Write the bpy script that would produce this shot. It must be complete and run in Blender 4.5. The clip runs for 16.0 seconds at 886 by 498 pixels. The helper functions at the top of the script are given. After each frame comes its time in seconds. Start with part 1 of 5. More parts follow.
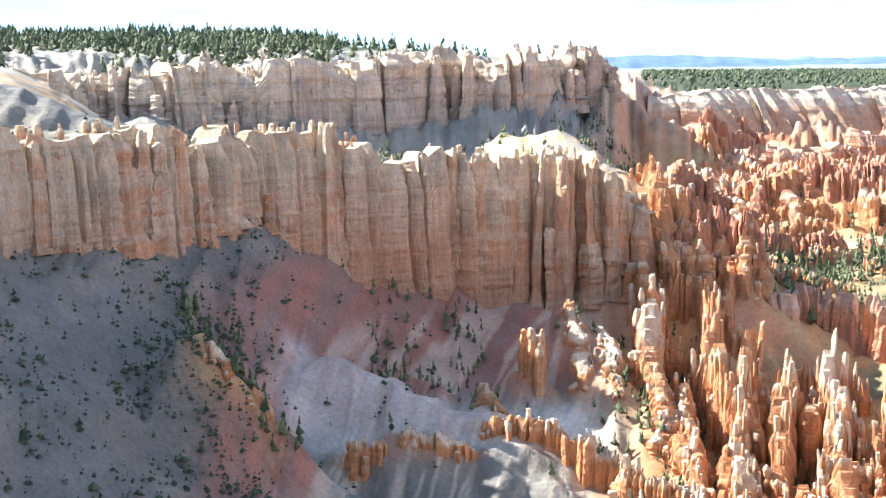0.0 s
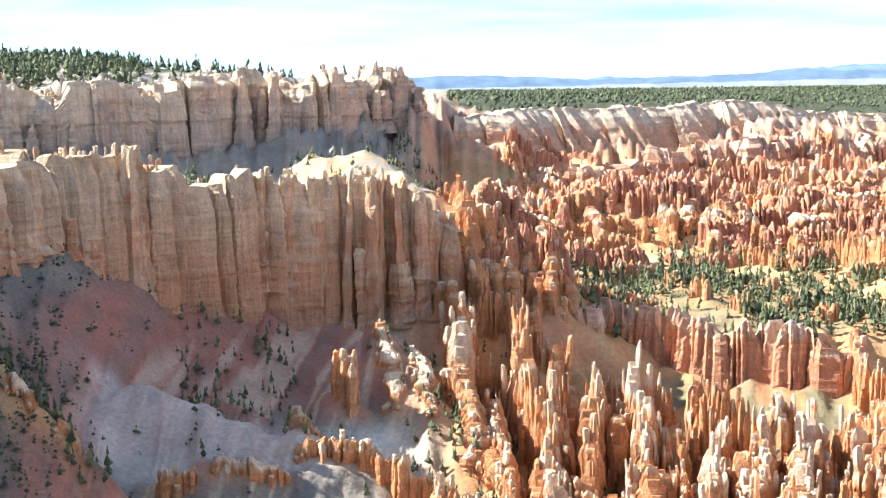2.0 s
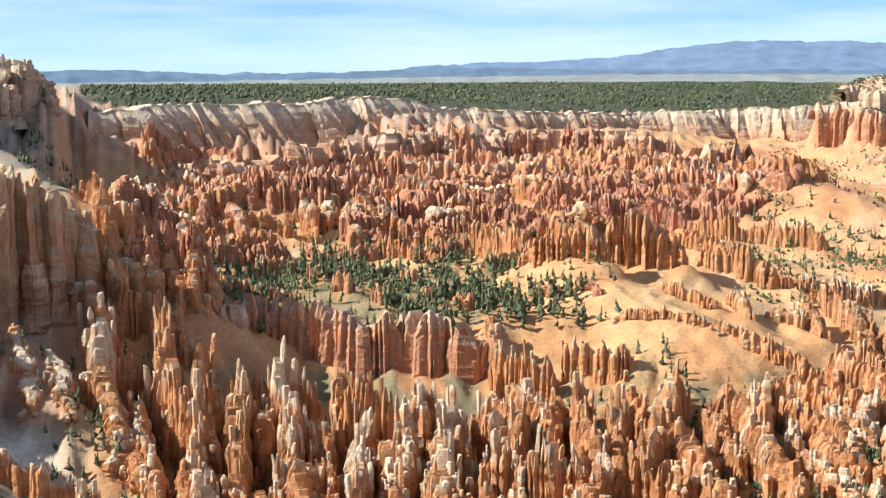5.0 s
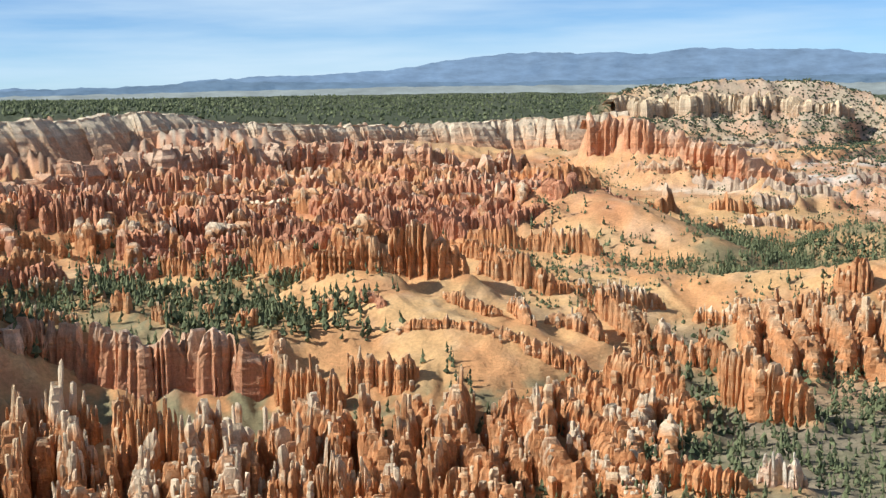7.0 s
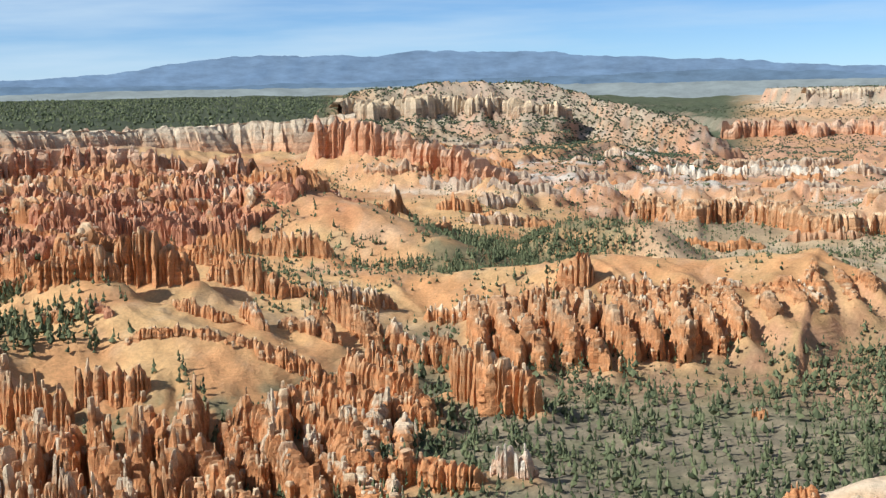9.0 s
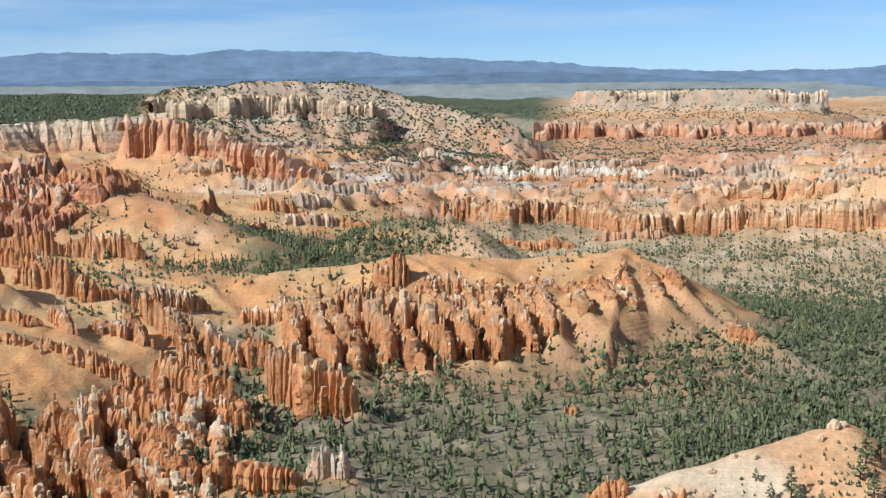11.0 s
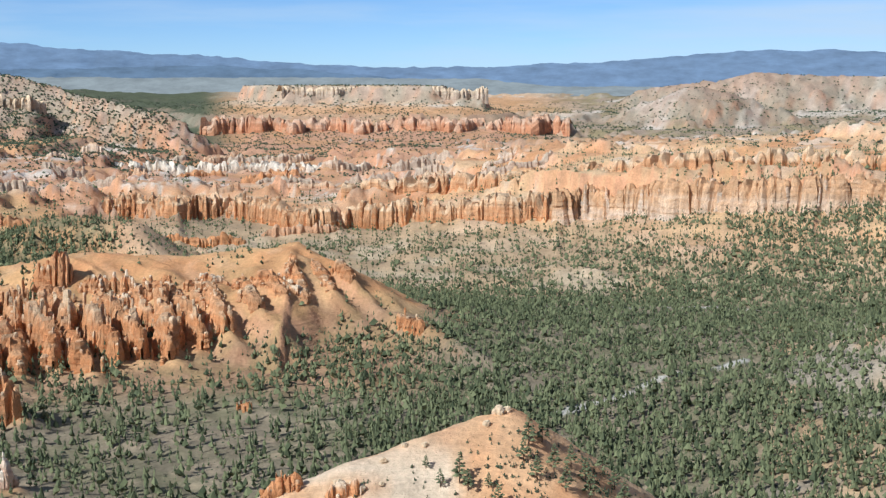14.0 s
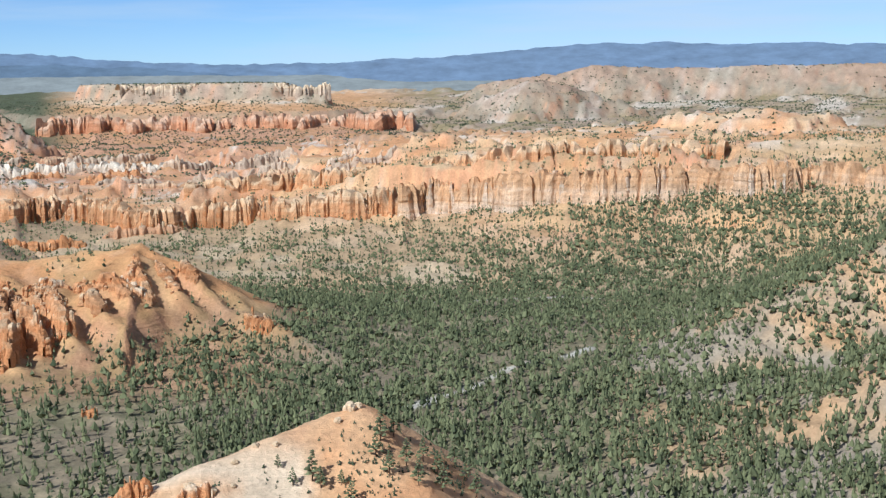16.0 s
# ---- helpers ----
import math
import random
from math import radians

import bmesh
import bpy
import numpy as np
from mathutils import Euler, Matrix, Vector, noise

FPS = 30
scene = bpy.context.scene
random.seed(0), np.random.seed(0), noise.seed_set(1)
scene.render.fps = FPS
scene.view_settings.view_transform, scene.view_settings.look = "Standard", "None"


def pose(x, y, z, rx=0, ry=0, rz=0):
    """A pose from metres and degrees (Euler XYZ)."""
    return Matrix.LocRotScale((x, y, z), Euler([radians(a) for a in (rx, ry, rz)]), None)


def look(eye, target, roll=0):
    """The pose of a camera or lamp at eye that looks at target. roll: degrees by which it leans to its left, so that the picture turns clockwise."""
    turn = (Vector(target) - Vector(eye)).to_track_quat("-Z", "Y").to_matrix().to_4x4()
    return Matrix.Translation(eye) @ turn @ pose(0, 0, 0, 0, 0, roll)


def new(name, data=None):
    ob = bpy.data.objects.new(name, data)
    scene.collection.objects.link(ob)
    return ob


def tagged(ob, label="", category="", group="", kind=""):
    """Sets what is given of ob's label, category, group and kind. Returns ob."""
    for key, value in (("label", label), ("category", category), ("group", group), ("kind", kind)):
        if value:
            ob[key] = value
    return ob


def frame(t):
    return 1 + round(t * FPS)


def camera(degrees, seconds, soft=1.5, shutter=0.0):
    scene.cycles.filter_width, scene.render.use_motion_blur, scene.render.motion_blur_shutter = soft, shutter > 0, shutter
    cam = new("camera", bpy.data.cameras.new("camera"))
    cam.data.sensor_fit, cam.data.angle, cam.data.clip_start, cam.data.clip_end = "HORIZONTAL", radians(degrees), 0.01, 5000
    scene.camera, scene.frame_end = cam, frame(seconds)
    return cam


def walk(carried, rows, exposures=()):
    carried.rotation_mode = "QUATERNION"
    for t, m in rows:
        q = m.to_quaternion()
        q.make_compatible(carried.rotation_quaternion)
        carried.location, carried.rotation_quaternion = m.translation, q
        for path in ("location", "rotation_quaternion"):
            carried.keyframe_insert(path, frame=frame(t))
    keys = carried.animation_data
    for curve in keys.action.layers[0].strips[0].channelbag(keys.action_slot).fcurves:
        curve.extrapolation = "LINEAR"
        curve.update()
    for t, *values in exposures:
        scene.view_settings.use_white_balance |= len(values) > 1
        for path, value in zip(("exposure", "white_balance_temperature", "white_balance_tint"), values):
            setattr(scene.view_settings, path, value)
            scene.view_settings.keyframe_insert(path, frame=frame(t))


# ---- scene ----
# Bearings b are degrees to the right of +y; r is the distance on the plan from the lookout.
EYE = (0.0, 0.0, 200.0)
FOV = 34.62
PATH = [
    (0, 0.00, -7.60, -0.79),
    (0.5, -1.96, -7.50, -0.80),
    (1, -4.26, -7.32, -1.36),
    (1.5, -6.20, -6.84, -1.01),
    (2, -7.72, -6.89, -1.04),
    (2.5, -10.10, -7.19, -0.68),
    (3, -12.95, -7.23, -0.47),
    (3.5, -15.51, -7.26, -0.62),
    (4, -17.72, -7.28, -0.66),
    (4.2, -18.64, -7.27, -0.63),
    (6.3, -27.71, -7.01, -0.83),
    (6.5, -28.60, -6.93, -0.98),
    (7, -30.99, -6.84, -1.02),
    (7.5, -33.65, -6.84, -1.19),
    (8, -36.23, -6.88, -1.22),
    (8.5, -39.18, -6.94, -1.42),
    (9, -41.88, -6.94, -1.35),
    (9.2, -42.93, -6.95, -1.36),
    (11.3, -50.71, -7.10, -0.45),
    (11.5, -51.75, -7.13, -0.26),
    (12, -54.22, -7.17, -0.13),
    (12.5, -56.58, -7.22, -0.25),
    (13, -58.75, -7.28, -0.01),
    (13.5, -60.84, -7.30, -0.19),
    (14, -62.71, -7.34, -0.01),
    (14.5, -64.27, -7.42, -0.02),
    (15, -65.75, -7.48, -0.10),
    (15.5, -67.32, -7.51, -0.24),
    (16, -68.93, -7.55, -0.70),
]
cam = camera(FOV, 16.0, soft=1.35)
walk(cam, [(t, pose(*EYE, 90 + pitch, 0, yaw) @ pose(0, 0, 0, 0, 0, roll)) for t, yaw, pitch, roll in PATH],
     exposures=[(0, 1.9, 5400, 6), (2.5, 1.55, 5700, 6), (4.2, 1.03, 5850, 6), (6.3, 0.54, 5800, 3), (8, 0.38, 5700, 2), (11.3, 0.19, 5500, 4), (16, 0.17, 5350, 5)])

# ---- world, sun ----
SUN_BEARING, SUN_HEIGHT = -72.0, 38.0
world = bpy.data.worlds.new("sky")
scene.world = world
world.use_nodes = True


def build_sky():
    nt = world.node_tree
    nt.nodes.clear()
    out = nt.nodes.new("ShaderNodeOutputWorld")
    bg = nt.nodes.new("ShaderNodeBackground")
    sky = nt.nodes.new("ShaderNodeTexSky")
    sky.sky_type = "NISHITA"
    sky.sun_disc = False
    sky.sun_elevation = radians(SUN_HEIGHT)
    sky.sun_rotation = radians(SUN_BEARING)
    sky.altitude = 2400
    sky.air_density, sky.dust_density, sky.ozone_density = 0.6, 0.4, 2.0
    # thin streaks of high cloud
    geo = nt.nodes.new("ShaderNodeTexCoord")
    mp = nt.nodes.new("ShaderNodeMapping")
    mp.inputs["Scale"].default_value = (1.6, 1.6, 16.0)
    no = nt.nodes.new("ShaderNodeTexNoise")
    no.inputs["Scale"].default_value = 2.2
    no.inputs["Detail"].default_value = 7
    no.inputs["Roughness"].default_value = 0.52
    ramp = nt.nodes.new("ShaderNodeValToRGB")
    ramp.color_ramp.elements[0].position, ramp.color_ramp.elements[0].color = 0.42, (0, 0, 0, 1)
    ramp.color_ramp.elements[1].position, ramp.color_ramp.elements[1].color = 0.72, (0.75, 0.75, 0.75, 1)
    mix = nt.nodes.new("ShaderNodeMixRGB")
    mix.inputs["Color2"].default_value = (7.2, 7.9, 8.6, 1)
    nt.links.new(geo.outputs["Generated"], mp.inputs["Vector"])
    nt.links.new(mp.outputs["Vector"], no.inputs["Vector"])
    nt.links.new(no.outputs["Fac"], ramp.inputs["Fac"])
    nt.links.new(ramp.outputs["Color"], mix.inputs["Fac"])
    tint = nt.nodes.new("ShaderNodeMixRGB")
    tint.blend_type = "MULTIPLY"
    tint.inputs["Fac"].default_value = 1.0
    tint.inputs["Color2"].default_value = (0.95, 1.0, 1.08, 1)
    nt.links.new(sky.outputs["Color"], tint.inputs["Color1"])
    nt.links.new(tint.outputs["Color"], mix.inputs["Color1"])
    nt.links.new(mix.outputs["Color"], bg.inputs["Color"])
    bg.inputs["Strength"].default_value = 0.078
    nt.links.new(bg.outputs["Background"], out.inputs["Surface"])


build_sky()
sun_data = bpy.data.lights.new("sun", "SUN")
sun_data.energy, sun_data.angle, sun_data.color = 5.0, radians(0.53), (1.0, 0.93, 0.83)
sun = new("sun", sun_data)
sb, sh = radians(SUN_BEARING), radians(SUN_HEIGHT)
sun.matrix_world = look((math.sin(sb) * math.cos(sh) * 900, math.cos(sb) * math.cos(sh) * 900, 200 + math.sin(sh) * 900), (0, 0, 200))

# ---- noise on arrays ----
rng = np.random.default_rng(7)


def lattice(i, j, seed):
    h = (i.astype(np.int64) * 374761393 + j.astype(np.int64) * 668265263 + seed * 974634777) & 0xFFFFFFFF
    h = ((h ^ (h >> 13)) * 1274126177) & 0xFFFFFFFF
    return ((h ^ (h >> 16)) & 0xFFFF) / 65535.0


def soft_noise(x, y, seed=0):
    """Smooth noise from 0 to 1 with cells one unit wide."""
    x, y = np.asarray(x, float), np.asarray(y, float)
    i, j = np.floor(x), np.floor(y)
    u, v = x - i, y - j
    u, v = u * u * (3 - 2 * u), v * v * (3 - 2 * v)
    a, b = lattice(i, j, seed), lattice(i + 1, j, seed)
    c, d = lattice(i, j + 1, seed), lattice(i + 1, j + 1, seed)
    return (a * (1 - u) + b * u) * (1 - v) + (c * (1 - u) + d * u) * v


def fbm(x, y, seed=0, octaves=4):
    total, amp, norm = 0.0, 1.0, 0.0
    for k in range(octaves):
        total = total + amp * soft_noise(x * 2 ** k, y * 2 ** k, seed + 17 * k)
        norm += amp
        amp *= 0.5
    return total / norm


def ridged(x, y, seed=0, octaves=3):
    total, amp, norm = 0.0, 1.0, 0.0
    for k in range(octaves):
        total = total + amp * (1 - np.abs(2 * soft_noise(x * 2 ** k, y * 2 ** k, seed + 31 * k) - 1))
        norm += amp
        amp *= 0.5
    return total / norm


def r_share(x, y):
    return np.hypot(x, y) / 500


def comb_wave(b, x, y):
    """Even, sharp-backed ribs side by side along the bearings."""
    u = np.radians(b) * 1900 / 16 + 2.2 * fbm(np.asarray(b) * 0.7, 0 * x + r_share(x, y), 41, 3)
    return 0.5 + (np.abs(2 * (u - np.floor(u)) - 1) - 0.5) * (0.5 + 0.9 * soft_noise(np.asarray(b) * 1.3, 0 * x, 49)) * (1 - step(33, 36, b))


def step(a, b, x):
    s = np.clip((x - a) / (b - a), 0, 1)
    return s * s * (3 - 2 * s)


def plan(b, r):
    a = np.radians(b)
    return r * np.sin(a), r * np.cos(a)


def polar(x, y):
    return np.degrees(np.arctan2(x, y)), np.hypot(x, y)


# ---- materials ----
def shader(name, rough=0.95):
    m = bpy.data.materials.new(name)
    m.use_nodes = True
    nt = m.node_tree
    p = nt.nodes["Principled BSDF"]
    p.inputs["Roughness"].default_value = rough
    p.inputs["Specular IOR Level"].default_value = 0.15
    return m, nt, p


def node(nt, kind, **values):
    n = nt.nodes.new(kind)
    for k, v in values.items():
        n.inputs[k].default_value = v
    return n


def rock_material(name, grain, bands, relief, flutes):
    """Weathered rock or soil: the colour stored on the mesh, with stains, grain, thin beds and fine relief."""
    m, nt, p = shader(name)
    col = nt.nodes.new("ShaderNodeAttribute")
    col.attribute_name = "soil"
    geo = nt.nodes.new("ShaderNodeNewGeometry")
    big = node(nt, "ShaderNodeTexNoise", Scale=0.045, Detail=5.0, Roughness=0.6)
    small = node(nt, "ShaderNodeTexNoise", Scale=grain, Detail=6.0, Roughness=0.65)
    beds = nt.nodes.new("ShaderNodeMapping")
    beds.inputs["Scale"].default_value = (0.012, 0.012, 0.55)
    bed = node(nt, "ShaderNodeTexNoise", Scale=1.0, Detail=4.0, Roughness=0.7)
    nt.links.new(geo.outputs["Position"], big.inputs["Vector"])
    nt.links.new(geo.outputs["Position"], small.inputs["Vector"])
    nt.links.new(geo.outputs["Position"], beds.inputs["Vector"])
    nt.links.new(beds.outputs["Vector"], bed.inputs["Vector"])
    runs = nt.nodes.new("ShaderNodeMapping")
    runs.inputs["Scale"].default_value = (0.32, 0.32, 0.018)
    run = node(nt, "ShaderNodeTexNoise", Scale=1.0, Detail=5.0, Roughness=0.62)
    nt.links.new(geo.outputs["Position"], runs.inputs["Vector"])
    nt.links.new(runs.outputs["Vector"], run.inputs["Vector"])
    last = col.outputs["Color"]
    for source, low, high in ((big, 0.80, 1.18), (small, 0.80, 1.17), (bed, 1 - 0.55 * bands, 1 + 0.55 * bands), (run, 1 - 1.6 * bands, 1 + 1.2 * bands)):
        rng_node = nt.nodes.new("ShaderNodeMapRange")
        rng_node.inputs["From Min"].default_value, rng_node.inputs["From Max"].default_value = 0.3, 0.7
        rng_node.inputs["To Min"].default_value, rng_node.inputs["To Max"].default_value = low, high
        nt.links.new(source.outputs["Fac"], rng_node.inputs["Value"])
        mul = nt.nodes.new("ShaderNodeVectorMath")
        mul.operation = "SCALE"
        nt.links.new(last, mul.inputs[0])
        nt.links.new(rng_node.outputs["Result"], mul.inputs["Scale"])
        last = mul.outputs["Vector"]
    nt.links.new(last, p.inputs["Base Color"])
    groove = nt.nodes.new("ShaderNodeMath")
    groove.operation = "MULTIPLY"
    groove.inputs[1].default_value = flutes
    nt.links.new(run.outputs["Fac"], groove.inputs[0])
    both = nt.nodes.new("ShaderNodeMath")
    nt.links.new(groove.outputs["Value"], both.inputs[0])
    bump = node(nt, "ShaderNodeBump", Strength=relief, Distance=1.6)
    add = nt.nodes.new("ShaderNodeMath")
    nt.links.new(small.outputs["Fac"], add.inputs[0])
    nt.links.new(bed.outputs["Fac"], add.inputs[1])
    nt.links.new(add.outputs["Value"], both.inputs[1])
    nt.links.new(both.outputs["Value"], bump.inputs["Height"])
    nt.links.new(bump.outputs["Normal"], p.inputs["Normal"])
    return m


def leaf_material(name, dark, light, scale):
    m, nt, p = shader(name, 0.8)
    geo = nt.nodes.new("ShaderNodeNewGeometry")
    no = node(nt, "ShaderNodeTexNoise", Scale=scale, Detail=3.0)
    ramp = nt.nodes.new("ShaderNodeValToRGB")
    ramp.color_ramp.elements[0].position, ramp.color_ramp.elements[0].color = 0.25, (*dark, 1)
    ramp.color_ramp.elements[1].position, ramp.color_ramp.elements[1].color = 0.75, (*light, 1)
    mix = nt.nodes.new("ShaderNodeMath")
    mix.operation = "MULTIPLY_ADD"
    mix.inputs[1].default_value = 0.5
    nt.links.new(geo.outputs["Random Per Island"], mix.inputs[0])
    half = nt.nodes.new("ShaderNodeMath")
    half.operation = "MULTIPLY"
    half.inputs[1].default_value = 0.6
    nt.links.new(geo.outputs["Position"], no.inputs["Vector"])
    nt.links.new(no.outputs["Fac"], half.inputs[0])
    nt.links.new(half.outputs["Value"], mix.inputs[2])
    nt.links.new(mix.outputs["Value"], ramp.inputs["Fac"])
    nt.links.new(ramp.outputs["Color"], p.inputs["Base Color"])
    return m


ROCK = rock_material("weathered_sandstone", 0.8, 0.14, 0.6, 2.0)
SOIL = rock_material("eroded_soil", 0.45, 0.03, 0.5, 0.0)
NEEDLES = leaf_material("pine_needles", (0.048, 0.060, 0.030), (0.168, 0.178, 0.088), 0.08)
SCRUB = leaf_material("juniper_scrub", (0.040, 0.050, 0.030), (0.10, 0.115, 0.062), 0.08)
BARK, _nt, _p = shader("pine_bark")
_p.inputs["Base Color"].default_value = (0.09, 0.055, 0.035, 1)

RED, ORANGE, PINK = np.array((0.45, 0.172, 0.088)), np.array((0.61, 0.275, 0.115)), np.array((0.56, 0.315, 0.21))
CREAM, WHITE, TAN = np.array((0.66, 0.52, 0.37)), np.array((0.72, 0.66, 0.57)), np.array((0.47, 0.39, 0.295))
SAND, SCREE, DUFF = np.array((0.68, 0.485, 0.285)), np.array((0.215, 0.19, 0.155)), np.array((0.25, 0.205, 0.14))
GOLD = np.array((0.58, 0.350, 0.160))
GRASS = np.array((0.215, 0.205, 0.115))
WOODS = np.array((0.075, 0.080, 0.045))


def blend(c, d, f):
    f = np.asarray(f)[..., None]
    return c * (1 - f) + d * f


def mesh_of(name, verts, faces, mat, soil=None, smooth=False):
    """A mesh from arrays: verts (n, 3), faces (m, 3 or 4), and a colour per vertex."""
    me = bpy.data.meshes.new(name)
    n, k = len(faces), faces.shape[1]
    me.vertices.add(len(verts))
    me.vertices.foreach_set("co", np.ascontiguousarray(verts, np.float32).ravel())
    me.loops.add(n * k)
    me.loops.foreach_set("vertex_index", np.ascontiguousarray(faces, np.int32).ravel())
    me.polygons.add(n)
    me.polygons.foreach_set("loop_start", np.arange(0, n * k, k, dtype=np.int32))
    me.polygons.foreach_set("use_smooth", np.full(n, smooth))
    me.update(calc_edges=True)
    me.materials.append(mat)
    if soil is not None:
        a = me.color_attributes.new("soil", "FLOAT_COLOR", "POINT")
        rgba = np.ones((len(verts), 4), np.float32)
        rgba[:, :3] = soil
        a.data.foreach_set("color", rgba.ravel())
    return me


# ---- the lie of the land ----
PROFILES = []


def profile(b, *rz):
    """Heights of the ground along one bearing."""
    PROFILES.append((b, [p[0] for p in rz], [p[1] for p in rz]))


profile(-60, (0, 198.3), (3, 198.0), (60, 196), (500, 205), (1500, 215), (4990, 190))
# next two: unseen rim left of the view, raised to shade the scree
profile(-30, (0, 198.3), (3, 198.0), (30, 150), (300, 130), (480, 186), (600, 212), (1300, 210), (1800, 210), (4990, 190))
profile(-24, (0, 198.3), (3, 198.0), (25, 165), (250, 110), (430, 128), (560, 188), (640, 205), (760, 208), (1300, 206), (1500, 218), (1900, 228), (4990, 175))
profile(-17, (0, 198.3), (3, 198.0), (25, 150), (250, 60), (430, 50), (600, 118), (640, 150), (760, 188), (1300, 200), (1500, 218), (1900, 228), (4990, 170))
profile(-9, (0, 198.3), (3, 198.0), (25, 150), (250, 50), (480, 30), (590, 45), (700, 104), (712, 150), (740, 158), (820, 120), (1180, 96), (1290, 150), (1312, 198), (1420, 204), (1650, 228), (1900, 226), (4990, 165))
profile(-2, (0, 198.3), (3, 198.0), (25, 150), (250, 45), (560, 10), (620, 18), (680, 28), (788, 82), (800, 146), (830, 150), (900, 105), (1250, 90), (1370, 146), (1392, 203), (1700, 210), (4990, 160))
profile(4, (0, 198.3), (3, 198.0), (25, 150), (250, 45), (560, 2), (620, 12), (700, 28), (808, 62), (820, 130), (845, 132), (920, 95), (1100, 84), (1330, 84), (1450, 150), (1472, 200), (1650, 192), (2600, 165), (4990, 150))
profile(8.5, (0, 198.3), (3, 198.0), (25, 150), (250, 45), (560, 8), (700, 8), (820, 22), (900, 72), (1050, 74), (1400, 80), (1480, 92), (1620, 168), (2000, 168), (2600, 165), (4990, 150))
profile(13, (0, 198.3), (3, 198.0), (25, 150), (250, 45), (560, -12), (700, -14), (790, 0), (850, 52), (920, 56), (1100, 60), (1400, 66), (1560, 80), (1640, 98), (1720, 160), (2150, 163), (4990, 150))
profile(18, (0, 198.3), (3, 198.0), (25, 150), (250, 45), (560, -14), (700, -14), (790, 0), (850, 54), (1000, 56), (1200, 60), (1550, 66), (1720, 80), (1800, 112), (1860, 158), (2500, 157), (4990, 150))
profile(31, (0, 198.3), (3, 198.0), (25, 150), (250, 45), (560, -12), (700, -6), (780, 10), (850, 44), (960, 55), (1250, 60), (1600, 70), (1900, 86), (2010, 94), (2120, 131), (2600, 133), (4990, 152))
profile(42, (0, 198.3), (3, 198.0), (25, 150), (250, 45), (560, 3), (780, 8), (930, 14), (1000, 28), (1050, 48), (1200, 36), (1450, 40), (1700, 52), (2100, 60), (2500, 86), (2900, 120), (3600, 120), (4990, 150))
profile(52, (0, 198.3), (3, 198.0), (25, 150), (250, 45), (560, 0), (860, 4), (950, 12), (1000, 28), (1040, 62), (1130, 20), (1400, 2), (1640, 10), (1760, 42), (2100, 40), (2280, 32), (2400, 50), (2700, 44), (3050, 34), (4000, 95), (4990, 130))
profile(60, (0, 198.3), (3, 198.0), (25, 150), (250, 45), (560, 0), (900, 2), (1000, 18), (1080, 22), (1180, 4), (1450, 2), (1600, 24), (1690, 44), (2000, 46), (2250, 32), (2400, 50), (2700, 40), (3050, 30), (4000, 90), (4990, 128))
profile(68, (0, 198.3), (3, 198.0), (25, 150), (250, 45), (560, 0), (900, 0), (1230, 0), (1420, 38), (1500, 84), (1700, 92), (2300, 76), (2700, 46), (3050, 36), (4000, 78), (4990, 118))
profile(78, (0, 198.3), (3, 198.0), (25, 150), (250, 45), (560, 0), (900, 8), (1180, 4), (1300, 30), (1420, 88), (1600, 108), (2300, 80), (2700, 52), (4000, 76), (4990, 118))
profile(88, (0, 198.3), (3, 198.0), (25, 150), (250, 50), (560, 8), (800, 20), (1000, 22), (1150, 30), (1350, 92), (1600, 112), (2300, 80), (2700, 56), (4000, 80), (4990, 118))
profile(125, (0, 198.3), (3, 198.0), (30, 170), (300, 120), (800, 120), (1500, 130), (4990, 128))
profile(180, (0, 198.3), (3, 198.2), (60, 200), (600, 206), (4990, 190))
profile(-120, (0, 198.3), (3, 198.2), (60, 200), (600, 206), (4990, 190))
PROFILES.sort()


def base_height(b, r):
    knots = np.array([p[0] for p in PROFILES] + [PROFILES[0][0] + 360])
    bb = np.where(b < knots[0], b + 360, b)
    k = np.clip(np.searchsorted(knots, bb, side="right") - 1, 0, len(knots) - 2)
    f = (bb - knots[k]) / (knots[k + 1] - knots[k])
    f = f * f * (3 - 2 * f) * 0.6 + f * 0.4
    lines = np.stack([np.interp(r, p[1], p[2]) for p in PROFILES + [PROFILES[0]]], 0)
    lo = np.take_along_axis(lines, k[None], 0)[0]
    hi = np.take_along_axis(lines, k[None] + 1, 0)[0]
    return lo * (1 - f) + hi * f


def line_distance(x, y, pts):
    """Distance on the plan to a line of points (x, y, z), and the line's height at the nearest place."""
    best, top = np.full(np.shape(x), 1e9), np.zeros(np.shape(x))
    for (x0, y0, z0), (x1, y1, z1) in zip(pts, pts[1:]):
        dx, dy = x1 - x0, y1 - y0
        t = np.clip(((x - x0) * dx + (y - y0) * dy) / (dx * dx + dy * dy + 1e-9), 0, 1)
        d = np.hypot(x - x0 - t * dx, y - y0 - t * dy)
        near = d < best
        best = np.where(near, d, best)
        top = np.where(near, z0 + t * (z1 - z0), top)
    return best, top


RIDGES = []


def ridge(slope, crown, *brz):
    """A hill with a crest through points (bearing, distance, height); crown: half-width of its rounded top."""
    RIDGES.append((slope, crown, [(*plan(b, r), z) for b, r, z in brz]))


# the bare spur below the lookout
SPUR = [(*plan(b, r), z) for b, r, z in ((50, 378, 58), (56.3, 402, 76), (61.2, 420, 86), (64.2, 433, 91.5), (65.6, 440, 92.5), (68.3, 452, 78), (70.4, 463, 63), (73, 482, 44))]


